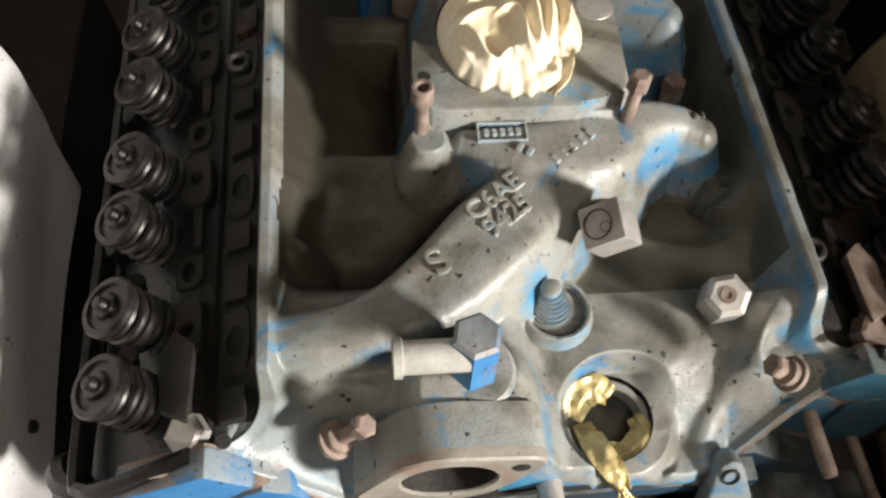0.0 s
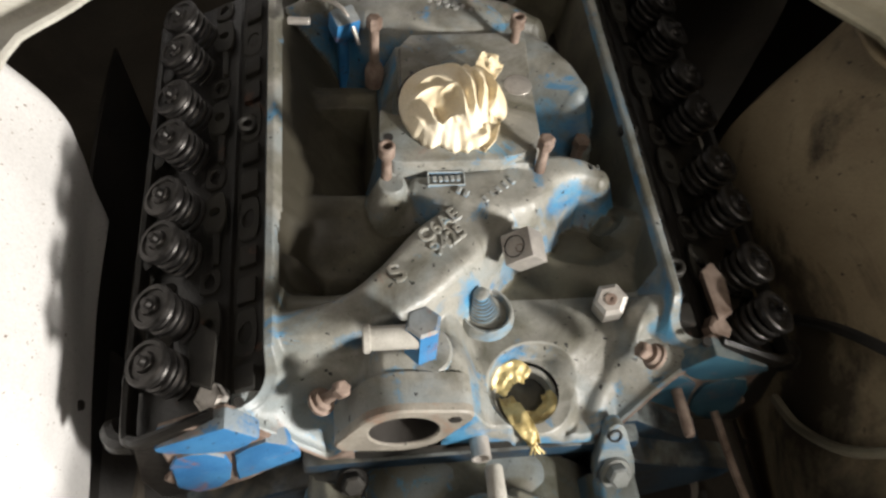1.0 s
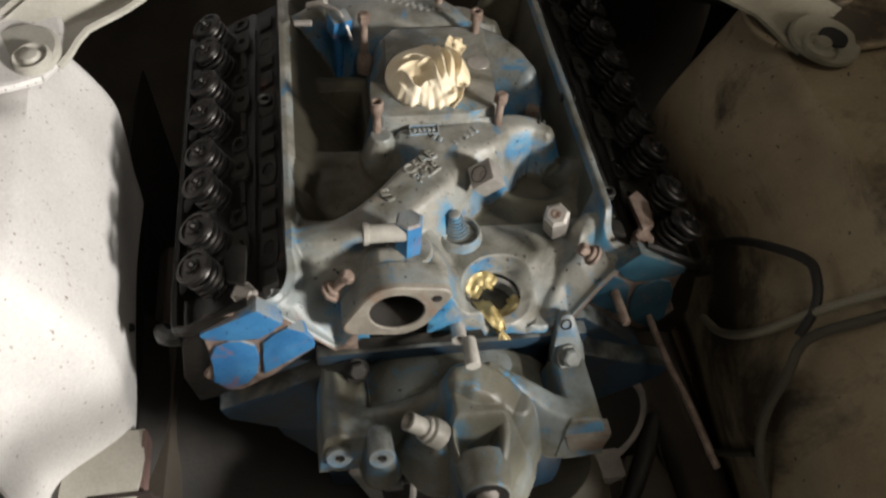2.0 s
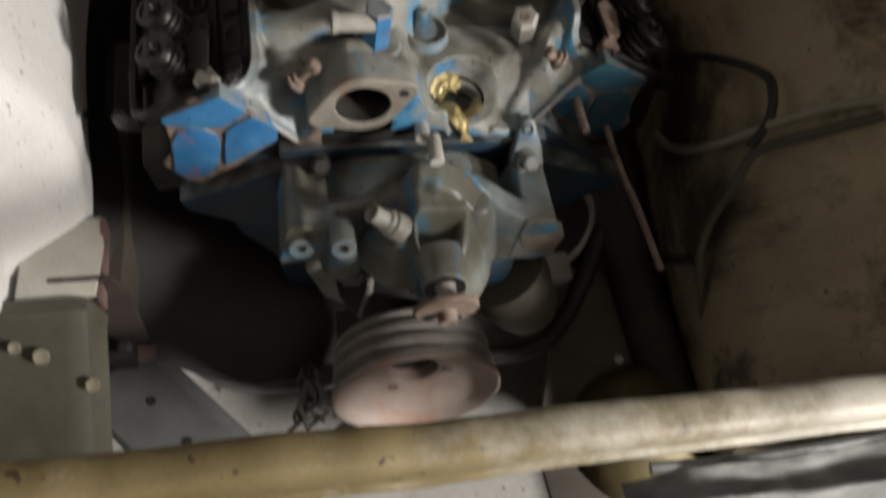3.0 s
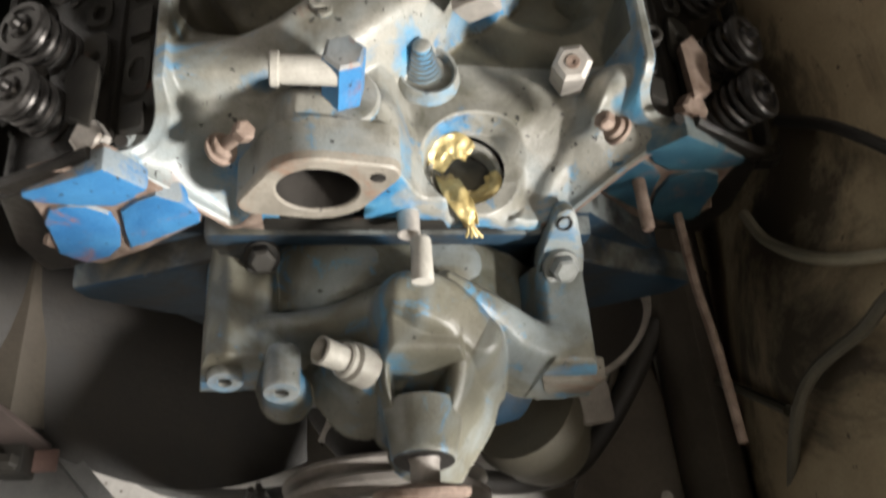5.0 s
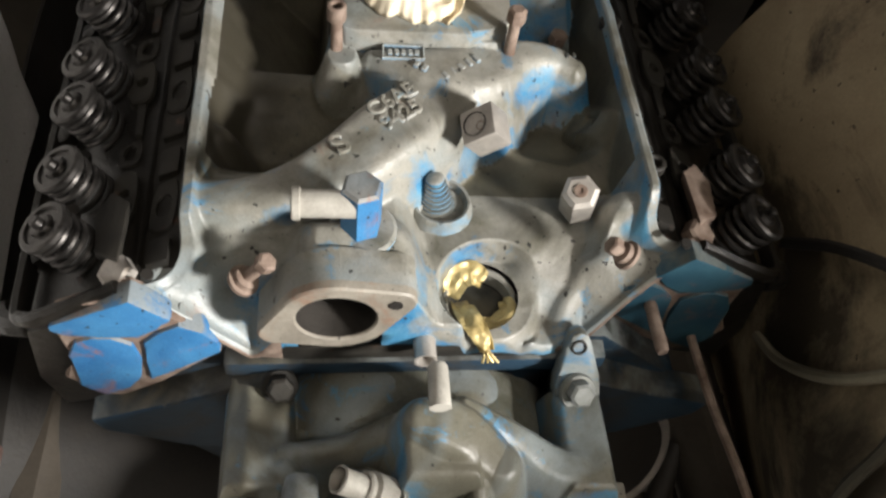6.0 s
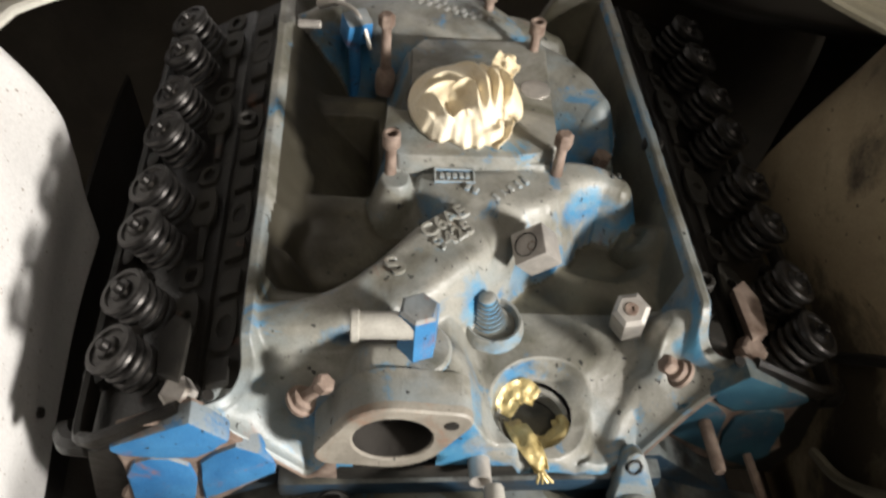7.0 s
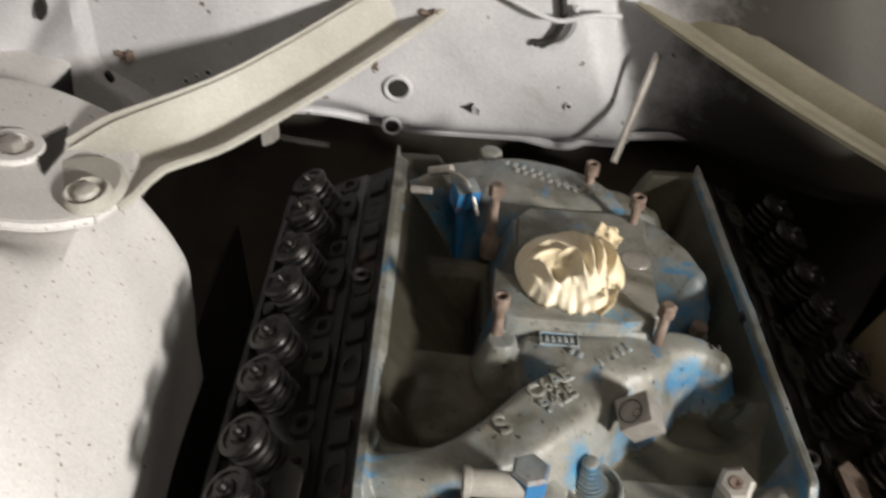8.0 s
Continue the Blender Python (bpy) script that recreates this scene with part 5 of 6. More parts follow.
PUMP = [
    ("back_plate", [(-0.050, -0.076, 0.680, 0.050), (0.030, -0.073, 0.683, 0.050)], 1.2, 1.2, 0.006),
    ("left_leg", (-0.149, -0.099, -0.154, -0.056), (0.683, 0.676), 9.0, 9.0, 0.0018),
    ("left_leg", [(-0.102, -0.136, 0.684, 0.018), (-0.090, -0.166, 0.688, 0.022)], 6.0, 6.0, 0.002),
    ("right_leg", (0.104, 0.1440, -0.166, -0.079), (0.691, 0.687), 9.0, 9.0, 0.0018),
    ("front_boss", (-0.019, 0.036, -0.166, -0.116), (0.727, 0.734), 9.0, 9.0, 0.0016),
    ("cross_arm", [(-0.108, -0.124, 0.685, 0.018), (-0.060, -0.122, 0.690, 0.022), (-0.020, -0.116, 0.708, 0.028)], 6.0, 5.0, 0.003),
    ("cross_arm", [(0.026, -0.112, 0.735, 0.020), (0.060, -0.125, 0.716, 0.026), (0.096, -0.143, 0.696, 0.034), (0.124, -0.147, 0.690, 0.034)], 6.0, 6.0, 0.003),
    ("bearing_housing", [(-0.003, -0.124, 0.745, 0.030), (0.012, -0.129, 0.744, 0.038), (0.030, -0.137, 0.736, 0.036), (0.050, -0.149, 0.718, 0.032)], 4.0, 4.0, 0.0022),
    ("nose_cone", [(0.012, -0.160, 0.676, 0.060), (0.010, -0.190, 0.680, 0.034), (0.009, -0.212, 0.682, 0.024)], 5.0, 5.0, 0.003),
    ("nipple_boss", [(-0.044, -0.152, 0.694, 0.020), (-0.030, -0.168, 0.692, 0.026)], 3.0, 3.0, 0.003),
    ("rib", [(-0.018, -0.158, 0.722, 0.008), (-0.018, -0.178, 0.706, 0.008), (-0.011, -0.200, 0.692, 0.006)], 8.0, 8.0, 0.002),
    ("rib", [(0.034, -0.160, 0.716, 0.014), (0.031, -0.182, 0.706, 0.014), (0.025, -0.202, 0.696, 0.010), (0.020, -0.214, 0.690, 0.008)], 2.2, 8.0, 0.002),
]
gx, gy = np.meshgrid(np.linspace(-0.160, 0.160, 281), np.linspace(-0.265, -0.045, 221), indexing="ij")


def slab(x, y, area, tops, steep, edge):
    """Height of a block with upright sides over the rectangle `area`, its top running from one height to another along y."""
    x0, x1, y0, y1 = area
    out = np.maximum(np.abs(x - (x0 + x1) / 2) - (x1 - x0) / 2, np.abs(y - (y0 + y1) / 2) - (y1 - y0) / 2)
    return tops[0] + (tops[1] - tops[0]) * np.clip((y - y0) / (y1 - y0), 0, 1) - steep * edge * np.log1p(np.exp(np.clip(out / edge, -40, 40)))


layers = [slab(gx, gy, *row[1:4], row[5]) if isinstance(row[1], tuple) else ridge(gx, gy, *row[1:]) for row in PUMP]
layers[1] = layers[1] + 0.004 * np.exp(-((gx + 0.130) / 0.007) ** 2) - 0.010 * hill(gx, gy, -0.110, -0.070, 0.014, 0.012)
layers[6] = layers[6] - 0.006 * np.exp(-((gy + 0.152 + 0.30 * (gx - 0.060)) / 0.004) ** 2) * ease(0.040, 0.055, gx) * ease(0.100, 0.085, gx)
layers[8] = layers[8] - 0.060 * ease(1.0, 0.75, np.hypot((gx - 0.009) / 0.016, (gy + 0.188) / 0.021)) 
gz = layers[0]
for h in layers[1:]:
    gz = join(gz, h, 0.0022)
gz = gz + 0.0008 * ripple(gx, gy, 70, 9) + 0.0004 * ripple(gx, gy, 210, 4)
pts = np.stack([gx, gy, np.maximum(gz, 0.630)], -1)
own = np.argmax(np.stack(layers), 0)
high = gz > 0.6305
keep = high[:-1, :-1] | high[1:, 1:] | high[:-1, 1:] | high[1:, :-1]
relief_parts(pts, own, keep, np.zeros(own.shape, int), [p[0] for p in PUMP], (pump_skin,), pump)
bm = B()
prism(bm, [(0.105, 0.0), (0.1055, 0.012), (0.111, 0.044), (0.115, 0.053), (0.121, 0.056), (0.127, 0.054), (0.131, 0.047), (0.140, 0.018), (0.1435, 0.0)], lambda a, b, d: V(a, -0.088 + 0.55 * b + 0.85 * d, 0.684 + 0.88 * b - 0.5 * d), 0.016, 0.003)
part("right_lug", bm, pump_skin, pump)
bm = B()
lathe(bm, (0.1205, -0.0640, 0.7235), (0, -0.85, 0.5), [(0.0062, -0.004), (0.0062, 0.0012), (0.0050, 0.0014), (0.0046, -0.002)], 18)
part("lug_hole", bm, black_mat, pump)
bm = B()
lathe(bm, (0.011, -0.180, 0.674), (-0.06, -1, 0.14), [(0.016, 0.010), (0.0300, 0.011), (0.0275, 0.026), (0.0240, 0.043), (0.0240, 0.047), (0.0225, 0.050), (0.0215, 0.050)], 36)
part("snout", bm, pump_skin, pump)
bm = B()
lathe(bm, (0.0081, -0.2295, 0.681), (-0.06, -1, 0.14), [(0.0218, -0.003), (0.0216, 0.0008), (0.012, 0.0004)], 30)
part("bearing_seal", bm, black_mat, pump, "dark bearing seal")
bm = B()
lathe(bm, (0.008, -0.228, 0.684), (0.02, -1, -0.10), [(0.012, 0), (0.0105, 0.004), (0.0100, 0.030)], 22)
part("shaft", bm, groove_mat, pump, "bare steel pump shaft")
bm = B()
lathe(bm, (0.005, -0.246, 0.685), (0.02, -1, -0.10), [(0.014, 0), (0.031, 0.003), (0.034, 0.005), (0.034, 0.009), (0.032, 0.011), (0.0105, 0.012), (0.0098, 0.021), (0.0086, 0.023)], 30)
part("hub_flange", bm, rust_steel, pump, "rusty red pump hub flange")
for k in range(4):
    bm = B()
    t = k * math.pi / 2 + 0.7
    lathe(bm, (0.0055 + 0.022 * math.cos(t), -0.2575, 0.684 + 0.022 * math.sin(t)), (0.02, -1, -0.10), [(0.0042, -0.002), (0.0042, 0.0007), (0.002, 0.0007)], 12)
    part("hub_hole", bm, black_mat, pump)
bm = B()
ax = V(-0.72, 0.10, 0.62).normalized()
o = V(-0.038, -0.166, 0.706)
lathe(bm, o, ax, [(0.0150, -0.01), (0.0145, 0.006), (0.0112, 0.008), (0.0112, 0.011), (0.0094, 0.013), (0.0094, 0.031), (0.0101, 0.034), (0.0084, 0.035), (0.0076, 0.026), (0.001, 0.024)], 24)
part("hose_nipple", bm, pale_metal, pump, "pale steel hose nipple")
bm = B()
ring(bm, o + ax * 0.010, ax, 0.0098, 0.0128, 0.004, 24)
part("nipple_collar", bm, pale_metal, pump)
bm = B()
lathe(bm, (0.005, -0.122, 0.758), (0, 0.90, 0.05), [(0.0078, -0.004), (0.0072, 0.026), (0.0060, 0.028), (0.0046, 0.028), (0.0044, 0.015)], 20)
part("bypass_stub", bm, pale_metal, pump, "short pale bypass stub")
for at, ax, m in (((-0.133, -0.164, 0.664), (0, -0.96, 0.28), cast_blue), ((-0.091, -0.180, 0.687), (0, -0.96, 0.28), cast_blue)):
    a = Vector(ax).normalized()
    bm = B()
    lathe(bm, Vector(at) - a * 0.035, a, [(0.013, 0), (0.0135, 0.03), (0.0135, 0.033), (0.0125, 0.035), (0.0055, 0.035), (0.0045, 0.028)], 22)
    part("mount_boss", bm, m, pump, "blue rimmed threaded boss")
    bm = B()
    lathe(bm, Vector(at) - a * 0.004, a, [(0.0055, 0), (0.0052, 0.0012)], 14)
    part("boss_hole", bm, black_mat, pump)
for at in ((0.122, -0.086, 0.703), (-0.108, -0.070, 0.690)):
    bm = B()
    hexagon(bm, Vector(at) - V(0, 0, 0.008), (0.1, -0.75, 0.66), 0.0105, 0.014, 0.002)
    lathe(bm, Vector(at) - V(0, 0, 0.010), (0.1, -0.75, 0.66), [(0.015, 0), (0.014, 0.004)], 18)
    part("pump_bolt", bm, olive_cast if at[0] > 0 else grime_iron, pump, "hex bolt and washer")
bm = B()
prism(bm, [(0.102, 0.672), (0.154, 0.672), (0.150, 0.635), (0.115, 0.625)], lambda a, b, d: V(a, -0.172 + d, b), 0.02, 0.004)
part("lower_web", bm, flange_mat, pump)

bm = B()
lathe(bm, (0.186, -0.025, 0.722), (0.02, -1, 0.0), [(0.0052, 0), (0.0052, 0.042), (0.004, 0.044)], 14)
tagged(part("front_stud", bm, rust_steel), "thin rusty stud in the front of the head", "stud")

# fuel pump and lower right flange
fuel = thing("fuel_pump", "dark olive and blue domed fuel pump beside the timing cover", "fuel pump", (0.14, -0.16, 0.5))
bm = B()
lathe(bm, (0.105, -0.165, 0.575), (0.55, -0.35, -0.75), [(0.050, 0), (0.052, 0.02), (0.050, 0.030), (0.044, 0.034), (0.044, 0.055), (0.036, 0.075), (0.018, 0.088), (0.002, 0.090)], 30)
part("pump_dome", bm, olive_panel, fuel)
bm = B()
box(bm, (0.035, 0.035, 0.032), pose(0.165, -0.165, 0.575, 10, 20, 10), 0.005)
part("valve_block", bm, groove_mat, fuel)
bm = B()
lathe(bm, (0.06, -0.13, 0.60), (0.9, -0.2, -0.2), [(0.05, 0), (0.05, 0.03), (0.04, 0.05)], 26)
part("pump_neck", bm, cast_dark, fuel)
mount = thing("engine_mount_plate", "round dark steel flange plate at the block side", "mount plate", (0.22, -0.05, 0.5))
bm = B()
lathe(bm, (0.205, -0.075, 0.52), (0.35, -0.75, 0.5), [(0.062, 0), (0.062, 0.006), (0.056, 0.008), (0.050, 0.004)], 36)
part("flange", bm, groove_mat, mount)
bm = B()
lathe(bm, (0.207, -0.078, 0.525), (0.35, -0.75, 0.5), [(0.050, 0), (0.049, 0.003)], 30)
part("recess", bm, black_mat, mount)

# ---------------------------------------------------------------- crank pulley
pulley = thing("crank_pulley", "three-groove crank pulley with dished rust-flushed face", "pulley", (-0.005, -0.24, 0.488))
PA = V(0, -1, 0.09).normalized()
PO = V(-0.005, -0.276, 0.486)
bm = B()
R = 0.102
lathe(bm, PO - PA * 0.004, PA, [(R - 0.004, -0.006), (R, -0.002), (R, 0.002), (R - 0.003, 0.004), (R - 0.006, 0.002), (0.092, -0.007), (0.078, -0.017), (0.060, -0.025), (0.044, -0.0285), (0.034, -0.0295), (0.0315, -0.0315), (0.031, -0.070)], 64, False)
part("dished_face", bm, pulley_mat, pulley, "dished pale face flushed with rust")
bm = B()
prof = [(R - 0.006, -0.008)]
h = -0.010
for rr in (0.100, 0.098, 0.096):
    prof += [(rr, h), (rr, h - 0.003), (rr - 0.013, h - 0.0085), (rr - 0.013, h - 0.011), (rr - 0.002, h - 0.0165), (rr - 0.002, h - 0.0185)]
    h -= 0.0195
prof += [(0.092, h - 0.002), (0.030, h - 0.004)]
lathe(bm, PO, PA, prof, 64, False)
part("groove_ring", bm, groove_mat, pulley, "grey grooved rim")
bm = B()
lathe(bm, PO - PA * 0.052, PA, [(0.0322, -0.03), (0.0320, 0.0), (0.018, -0.002), (0.002, -0.004)], 30)
part("hub_bore", bm, black_mat, pulley)
for k in range(3):
    bm = B()
    t = 2.1 + k * 2.09
    u, v, a = basis(PA)
    c = PO - PA * 0.033 + (u * math.cos(t) + v * math.sin(t)) * 0.043
    lathe(bm, c, PA, [(0.007, -0.002), (0.007, 0.003), (0.004, 0.003)], 6)
    part("hub_bolt", bm, rust_steel, pulley)

# ---------------------------------------------------------------- front frame, beam, lower parts
bm = B()
rings = []
for i in range(121):
    t = i / 120
    x = -0.80 + 1.6 * t
    z = 0.926 - 0.014 * (x + 0.3) + 0.005 * noise.noise(V(x * 9, 0, 0)) + 0.003 * noise.noise(V(x * 32, 3, 0))
    y = -0.452 + 0.003 * noise.noise(V(x * 7, 9, 0))
    hw, hb = 0.016, 0.046 - 0.022 * step(-0.35, 0.25, x)
    rings.append([V(x, y + a, z + b) for a, b in ((-hw - 0.004, -hb), (-hw - 0.004, -hb + 0.004), (-hw, -hb + 0.006), (-hw, -0.009), (-hw + 0.003, -0.003), (-hw + 0.009, 0.0), (hw - 0.006, -0.001), (hw, -0.006), (hw, -0.02), (hw - 0.003, -hb))])
loft(bm, rings)
beam = part("radiator_support_bar", bm, beam_paint, None, "", True, 40)
tagged(beam, "weathered ochre painted radiator support bar across the front", "support bar", "", "structure")
cradle = thing("grille_stay", "dull silver pressed stay under the support bar", "stay", (0.25, -0.50, 0.80))
bm = B()
sheet(bm, lambda u, v: V(0.13 + 0.62 * u, -0.452 - 0.075 * v - 0.006 * math.sin(7 * u), 0.745 + 0.10 * u + 0.028 * bell(v, 0, 0.42 + 0.2 * u, 0, 0.16) - 0.05 * v * v + 0.004 * math.sin(11 * u + 3 * v) + 0.005 * noise.noise(V(u * 12, v * 5, 4.0)) + 0.0015 * noise.noise(V(u * 45, v * 12, 1.0)) - 0.03 * step(0.08, 0.0, u)), 90, 30, 0.003)
part("pressing", bm, bright_metal, cradle)
bm = B()
tube(bm, [(0.15 + 0.06 * k, -0.448 - 0.006 * math.sin(0.7 * k), 0.742 + 0.0097 * k + 0.005 * noise.noise(V(k * 0.9, 2, 0))) for k in range(11)], 0.006, 8)
part("rolled_edge", bm, bright_metal, cradle)

panel = thing("radiator_side_panel", "olive grey radiator support side panel with punched holes", "panel", (-0.5, -0.2, 0.4))
bm = B()
sheet(bm, lambda u, v: V(-0.80 + 0.455 * u, -0.172 - 0.27 * v, 0.622 - 0.125 * v - 0.012 * step(0.06, 0.0, v) + 0.004 * math.sin(5 * u + 3 * v) - 0.05 * step(0.97, 1.0, u)), 40, 16, 0.005)
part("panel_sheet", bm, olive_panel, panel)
# Pale discs stand for lit floor showing through the holes.
for x, y, r in ((-0.400, -0.232, 0.008), (-0.425, -0.222, 0.006), (-0.352, -0.262, 0.007)):
    bm = B()
    lathe(bm, (x, y, 0.622 + 0.463 * (y + 0.172) + 0.002), (0, -0.42, 0.9), [(r, 0), (r * 0.95, 0.004), (r * 0.4, 0.003)], 14)
    part("punched_hole", bm, tan_brace_paint, panel)
# Added panel, out of view, that keeps the lamp off the canister and arm.
bm = B()
prism(bm, [(0.42, 0.62), (0.70, 0.62), (0.715, 0.60), (0.715, 0.10), (0.84, 0.10), (0.84, 0.90), (0.46, 0.90), (0.42, 0.86)], lambda a, b, d: V(a, -0.468 + d, b), 0.008, 0.003)
right_shade_panel = part("panel_sheet", bm, olive_panel)
shade_panel_base = thing("radiator_side_panel", "olive grey panel added under the bar to block light, out of view", "panel", (0.6, -0.465, 0.10))
right_shade_panel.parent = shade_panel_base
right_shade_panel.matrix_parent_inverse = Matrix.Translation((-0.6, 0.465, -0.10))
strip = thing("apron_stay", "grey sheet stay joining apron and radiator panel", "stay", (-0.37, -0.15, 0.62))
bm = B()
prism(bm, [(-0.43, -0.065), (-0.348, -0.065), (-0.345, -0.105), (-0.350, -0.168), (-0.43, -0.168)], lambda a, b, d: V(a, b, 0.588 - 0.10 * (b + 0.1) + d), 0.006, 0.002)
part("stay_sheet", bm, brace_paint, strip)
bm = B()
box(bm, (0.005, 0.10, 0.03), pose(-0.3475, -0.118, 0.578), 0.001)
part("stay_flange", bm, red_primer, strip, "faded red turned-down flange")
rb = thing("front_bracket", "faded red primered corner bracket below the apron", "bracket", (-0.35, -0.15, 0.40))
bm = B()
prism(bm, [(-0.400, 0.412), (-0.322, 0.412), (-0.322, 0.56), (-0.335, 0.60), (-0.400, 0.60)], lambda a, b, d: V(a, -0.150 + d, b), 0.006, 0.002)
part("bracket_sheet", bm, primer_shade, rb)
bm = B()
box(bm, (0.074, 0.022, 0.005), pose(-0.352, -0.160, 0.414, -8, 0, 0), 0.0015)
part("red_flange", bm, red_primer, rb, "faded red flange")
bm = B()
box(bm, (0.03, 0.03, 0.04), pose(-0.352, -0.162, 0.425), 0.004)
hexagon(bm, (-0.345, -0.166, 0.46), (0, -1, 0.2), 0.010, 0.010)
part("cage_nut", bm, grime_iron, rb)

plate = thing("frame_brace_plate", "grey diagonal frame brace plate with two bolt holes", "brace plate", (-0.28, -0.27, 0.36))
d = V(0.66, -0.75, 0).normalized()
s = V(d.y, -d.x, 0)
o = V(-0.350, -0.190, 0.385)
bm = B()
rings = []
for i in range(13):
    c = o + d * (-0.03 + 0.52 * i / 12)
    rings.append([c + s * a + V(0, 0, b) for a, b in ((0.058, -0.02), (0.056, -0.003), (0.052, 0), (-0.036, 0), (-0.041, -0.003), (-0.043, -0.02), (-0.060, -0.022), (-0.060, -0.026), (-0.039, -0.026), (0.054, -0.026))])
loft(bm, rings)
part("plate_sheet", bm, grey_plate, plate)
for p in ((-0.325, -0.214), (-0.282, -0.271), (-0.30, -0.31), (-0.215, -0.34)):
    bm = B()
    lathe(bm, (p[0], p[1], 0.3852), (0, 0, 1), [(0.0062 if p[0] in (-0.325, -0.282) else 0.003, 0), (0.0055 if p[0] in (-0.325, -0.282) else 0.0025, 0.0012)], 14)
    part("bolt_hole", bm, black_mat, plate)

cross = thing("front_crossmember", "dark greasy front crossmember with pale rolled lip", "crossmember", (-0.2, 0.0, 0.3))
bm = B()
sheet(bm, lambda u, v: V(-0.42 + 0.34 * u, -0.10 - 0.075 * math.sin(math.pi * u * 0.8) + 0.30 * v, 0.29 + 0.05 * v + 0.16 * (1 - u) ** 2 + 0.03 * math.sin(math.pi * v)), 30, 14, 0.006)
part("pan", bm, black_mat, cross)
bm = B()
tube(bm, [(-0.345, -0.090, 0.40), (-0.315, -0.118, 0.345), (-0.258, -0.158, 0.305), (-0.205, -0.176, 0.295), (-0.13, -0.180, 0.292), (-0.06, -0.175, 0.29)], 0.008, 8)
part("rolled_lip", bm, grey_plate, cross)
bm = B()
box(bm, (0.70, 0.16, 0.09), pose(0, 0.05, 0.24), 0.02)
part("beam", bm, black_mat, cross)

# dark steering arm, sway bar, frame rail and dome on the other side
bm = B()
tube(bm, [(0.06, -0.185, 0.385), (0.134, -0.195, 0.385), (0.195, -0.185, 0.39), (0.235, -0.150, 0.39), (0.275, -0.095, 0.40), (0.31, -0.03, 0.42)], 0.0125, 12)
tagged(part("sway_bar", bm, black_mat), "black bent anti-roll bar under the engine front", "sway bar")
arm = thing("lower_arm", "dark flat suspension arm with small locating hole", "suspension arm", (0.28, -0.2, 0.36))
bm = B()
prism(bm, [(0.262, -0.07), (0.305, -0.07), (0.345, -0.20), (0.385, -0.30), (0.36, -0.42), (0.17, -0.42), (0.160, -0.32), (0.200, -0.21), (0.24, -0.13)], lambda a, b, d: V(a, b, 0.372 + d + 0.05 * (b + 0.2)), 0.012, 0.004)
part("arm_plate", bm, dull_shade, arm)
bm = B()
lathe(bm, (0.302, -0.217, 0.3835), (0, 0, 1), [(0.007, 0), (0.006, 0.001)], 14)
part("locating_hole", bm, concrete, arm, "pale hole showing the floor")
canister = thing("domed_canister", "brown-gold domed steel canister on the lower arm", "canister", (0.308, -0.328, 0.33))
CA = V(0.0, -0.25, 1).normalized()
bm = B()
lathe(bm, (0.308, -0.328, 0.375), CA, [(0.099, -0.05), (0.099, 0.0), (0.094, 0.020), (0.081, 0.040), (0.056, 0.057), (0.030, 0.066), (0.002, 0.069)], 48)
part("dome", bm, dome_mat, canister)
bm = B()
ring(bm, V(0.308, -0.328, 0.375) - CA * 0.022, CA, 0.097, 0.1025, 0.010, 48, 0.002)
part("rolled_seam", bm, dome_mat, canister)
bm = B()
lathe(bm, V(0.308, -0.328, 0.375) + CA * 0.0685, CA, [(0.007, -0.004), (0.006, 0.001), (0.002, 0.0015)], 20)
part("centre_dimple", bm, dome_mat, canister)
bm = B()
tube(bm, [(0.335, 0.30, 0.42), (0.335, 0.05, 0.42), (0.345, -0.10, 0.41), (0.352, -0.20, 0.40), (0.358, -0.30, 0.395)], 0.034, 10, 6, 1.6)
tagged(part("frame_rail", bm, dull_shade), "dark brown grimy frame rail", "frame rail", "", "structure")
bm = B()
tube(bm, [(-0.36, 0.32, 0.40), (-0.36, 0.05, 0.40), (-0.37, -0.12, 0.38)], 0.034, 10, 6, 1.6)
tagged(part("frame_rail", bm, dull_shade), "dark brown grimy frame rail", "frame rail", "", "structure")
cable("dipstick_tube", "dull rusty dipstick tube by the head", [(0.236, -0.030, 0.675), (0.240, -0.09, 0.672), (0.245, -0.15, 0.676), (0.248, -0.225, 0.68)], 0.0040, rust_steel, "tube")
cable("brake_line", "dull tan steel line crossing the apron", [(0.34, 0.01, 0.60), (0.334, -0.040, 0.64), (0.330, -0.094, 0.720), (0.362, -0.121, 0.795), (0.393, -0.144, 0.852), (0.42, -0.16, 0.88)], 0.0052, tan_brace_paint, "line")
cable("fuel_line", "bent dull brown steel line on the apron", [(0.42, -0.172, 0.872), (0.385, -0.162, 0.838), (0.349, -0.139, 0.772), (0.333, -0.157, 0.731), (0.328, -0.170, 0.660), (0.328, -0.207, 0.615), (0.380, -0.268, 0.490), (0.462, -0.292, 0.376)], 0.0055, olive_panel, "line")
cable("vent_hose", "dark rubber hose looping over the apron", [(0.335, 0.050, 0.70), (0.344, 0.005, 0.756), (0.366, -0.059, 0.802), (0.367, -0.090, 0.803), (0.359, -0.115, 0.789), (0.345, -0.130, 0.765)], 0.0055, black_mat, "hose")
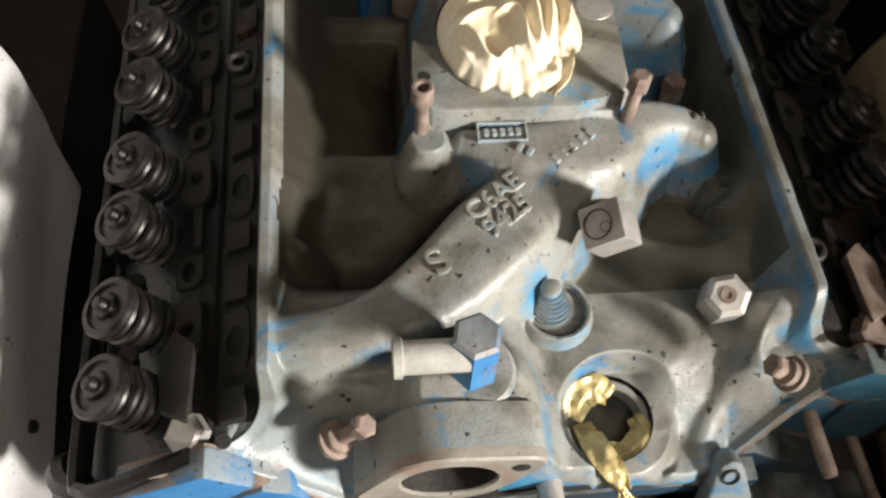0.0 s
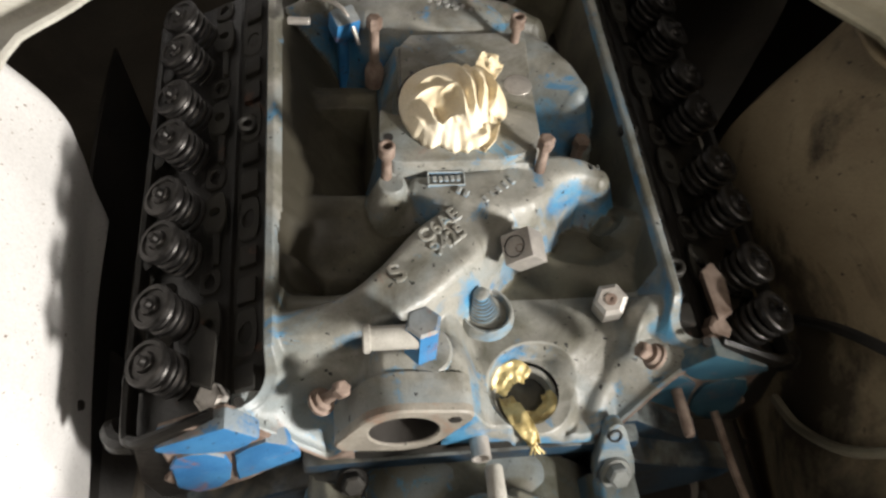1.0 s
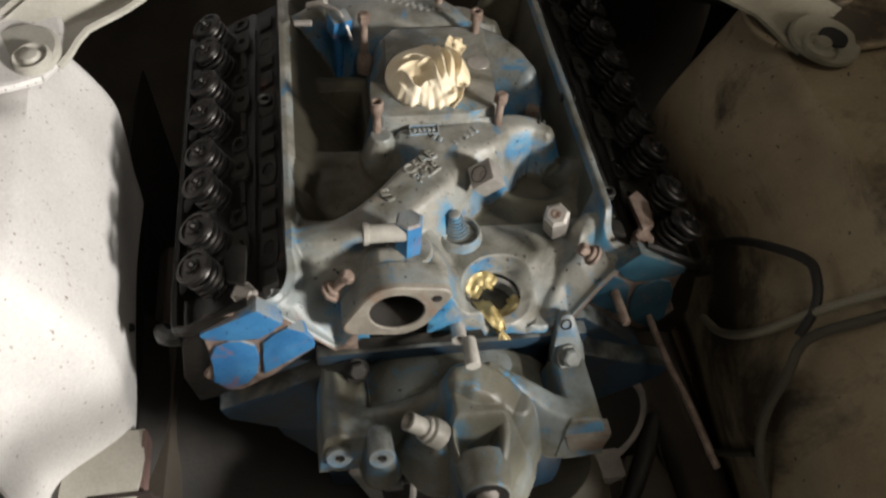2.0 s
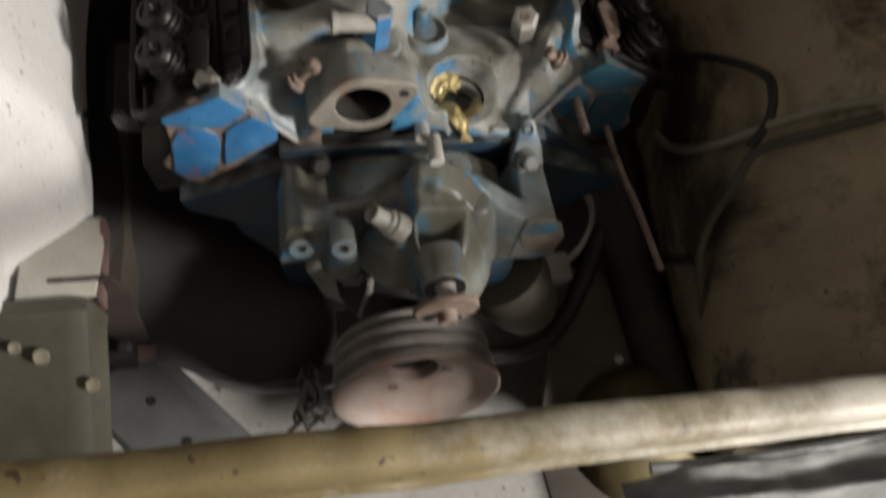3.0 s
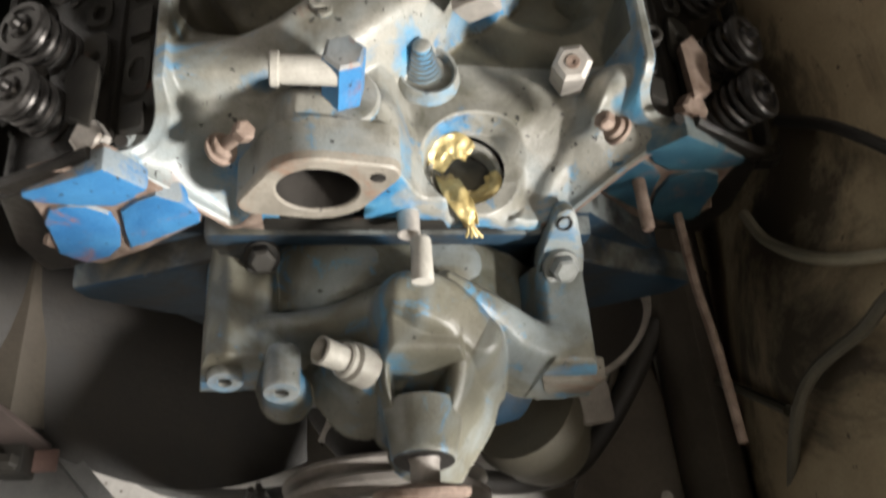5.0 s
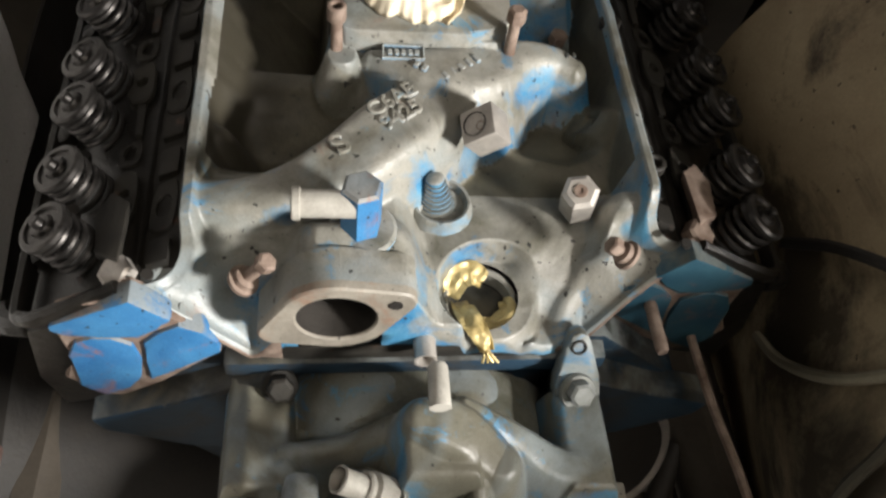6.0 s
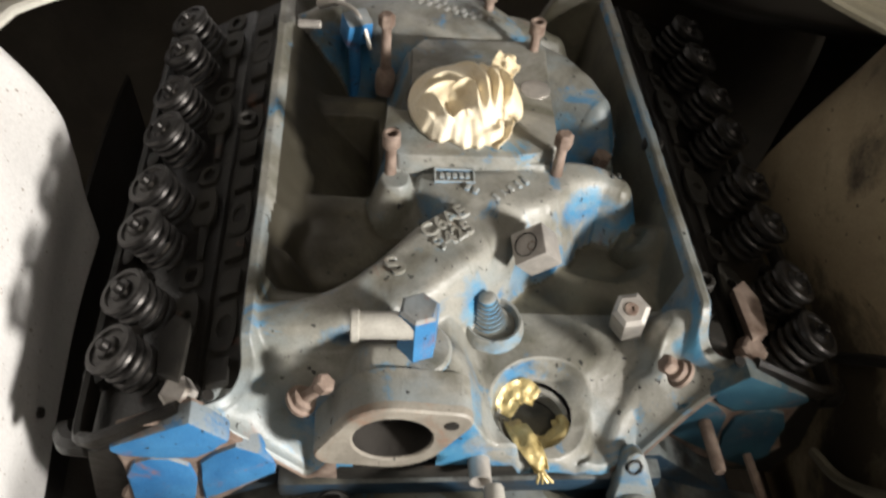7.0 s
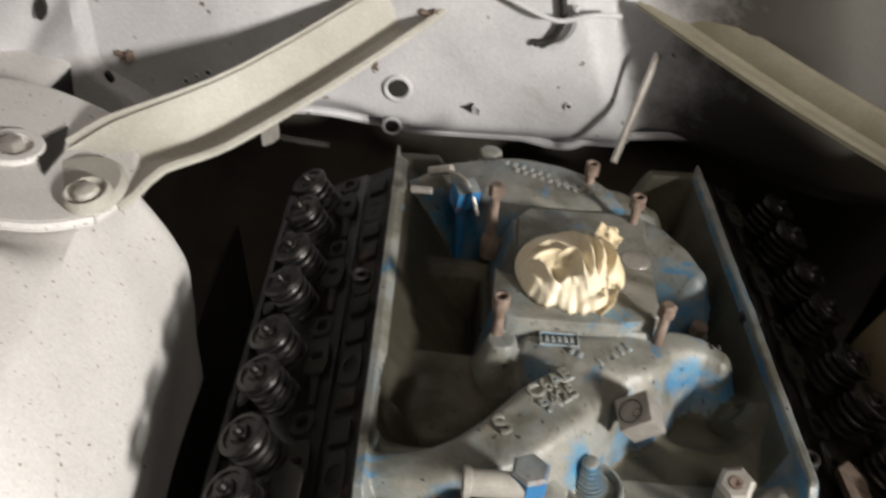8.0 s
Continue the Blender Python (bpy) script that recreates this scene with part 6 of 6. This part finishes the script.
cable("loop_line", "thin dull brown line bending round the apron foot", [(0.378, 0.030, 0.42), (0.376, 0.010, 0.395), (0.380, -0.038, 0.375), (0.352, -0.100, 0.44), (0.345, -0.125, 0.488), (0.328, -0.186, 0.615)], 0.005, olive_panel, "line")
# dark wire bundle and a scrap on the floor
wires = thing("wire_bundle", "tangled black wire bundle hanging by the pulley", "wires", (-0.12, -0.2, 0.3))
random.seed(5)
for k in range(7):
    bm = B()
    x, y = -0.125 + random.uniform(-0.012, 0.012), -0.20 + random.uniform(-0.012, 0.012)
    tube(bm, [(x, y, 0.40), (x + random.uniform(-.01, .01), y - 0.006, 0.36), (x + random.uniform(-.015, .015), y - 0.012, 0.32), (x + random.uniform(-.02, .02), y - 0.02 + random.uniform(-.01, .01), 0.29), (x + random.uniform(-.03, .03), y - 0.03, 0.275)], 0.0035, 6, 5)
    part("wire", bm, black_mat, wires)
scrap = B()
prism(scrap, [(-0.085, -0.17), (0.0, -0.255), (0.07, -0.17), (0.03, -0.10)], lambda a, b, d: V(a, b, 0.003 + d), 0.004, 0.001)
tagged(part("plastic_scrap", scrap, grey_plate), "crumpled grey plastic scrap on the floor", "scrap")
cable("clutch_rod", "thin grey rod running behind the springs", [(-0.47, 0.53, 0.80), (-0.38, 0.515, 0.79), (-0.30, 0.50, 0.785), (-0.255, 0.50, 0.78)], 0.004, grime_iron, "rod")
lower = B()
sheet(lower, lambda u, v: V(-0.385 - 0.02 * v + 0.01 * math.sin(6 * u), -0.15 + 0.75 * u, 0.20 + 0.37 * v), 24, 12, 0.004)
structure("lower_apron", lower, black_mat, "black sheet below the white apron", "apron")
# Added dark sheet that hides the bright floor beside the rail.
bm = B()
sheet(bm, lambda u, v: V(0.385 + 0.30 * u, -0.48 + 0.80 * v, 0.15 + 0.03 * u + 0.01 * math.sin(5 * v)), 12, 24, 0.004)
structure("floor_cover_sheet", bm, dull_shade, "dark added sheet covering the floor beside the frame rail", "shield")
# Added sheet that stops lamp light from reaching the right apron.
bm = B()
sheet(bm, lambda u, v: V(0.602 + 0.006 * math.sin(7 * u), -0.46 + 0.60 * u, 0.12 + 0.335 * v), 20, 6, 0.004)
structure("light_block_sheet", bm, dull_shade, "dark upright sheet added behind the frame rail to block light", "splash wall")
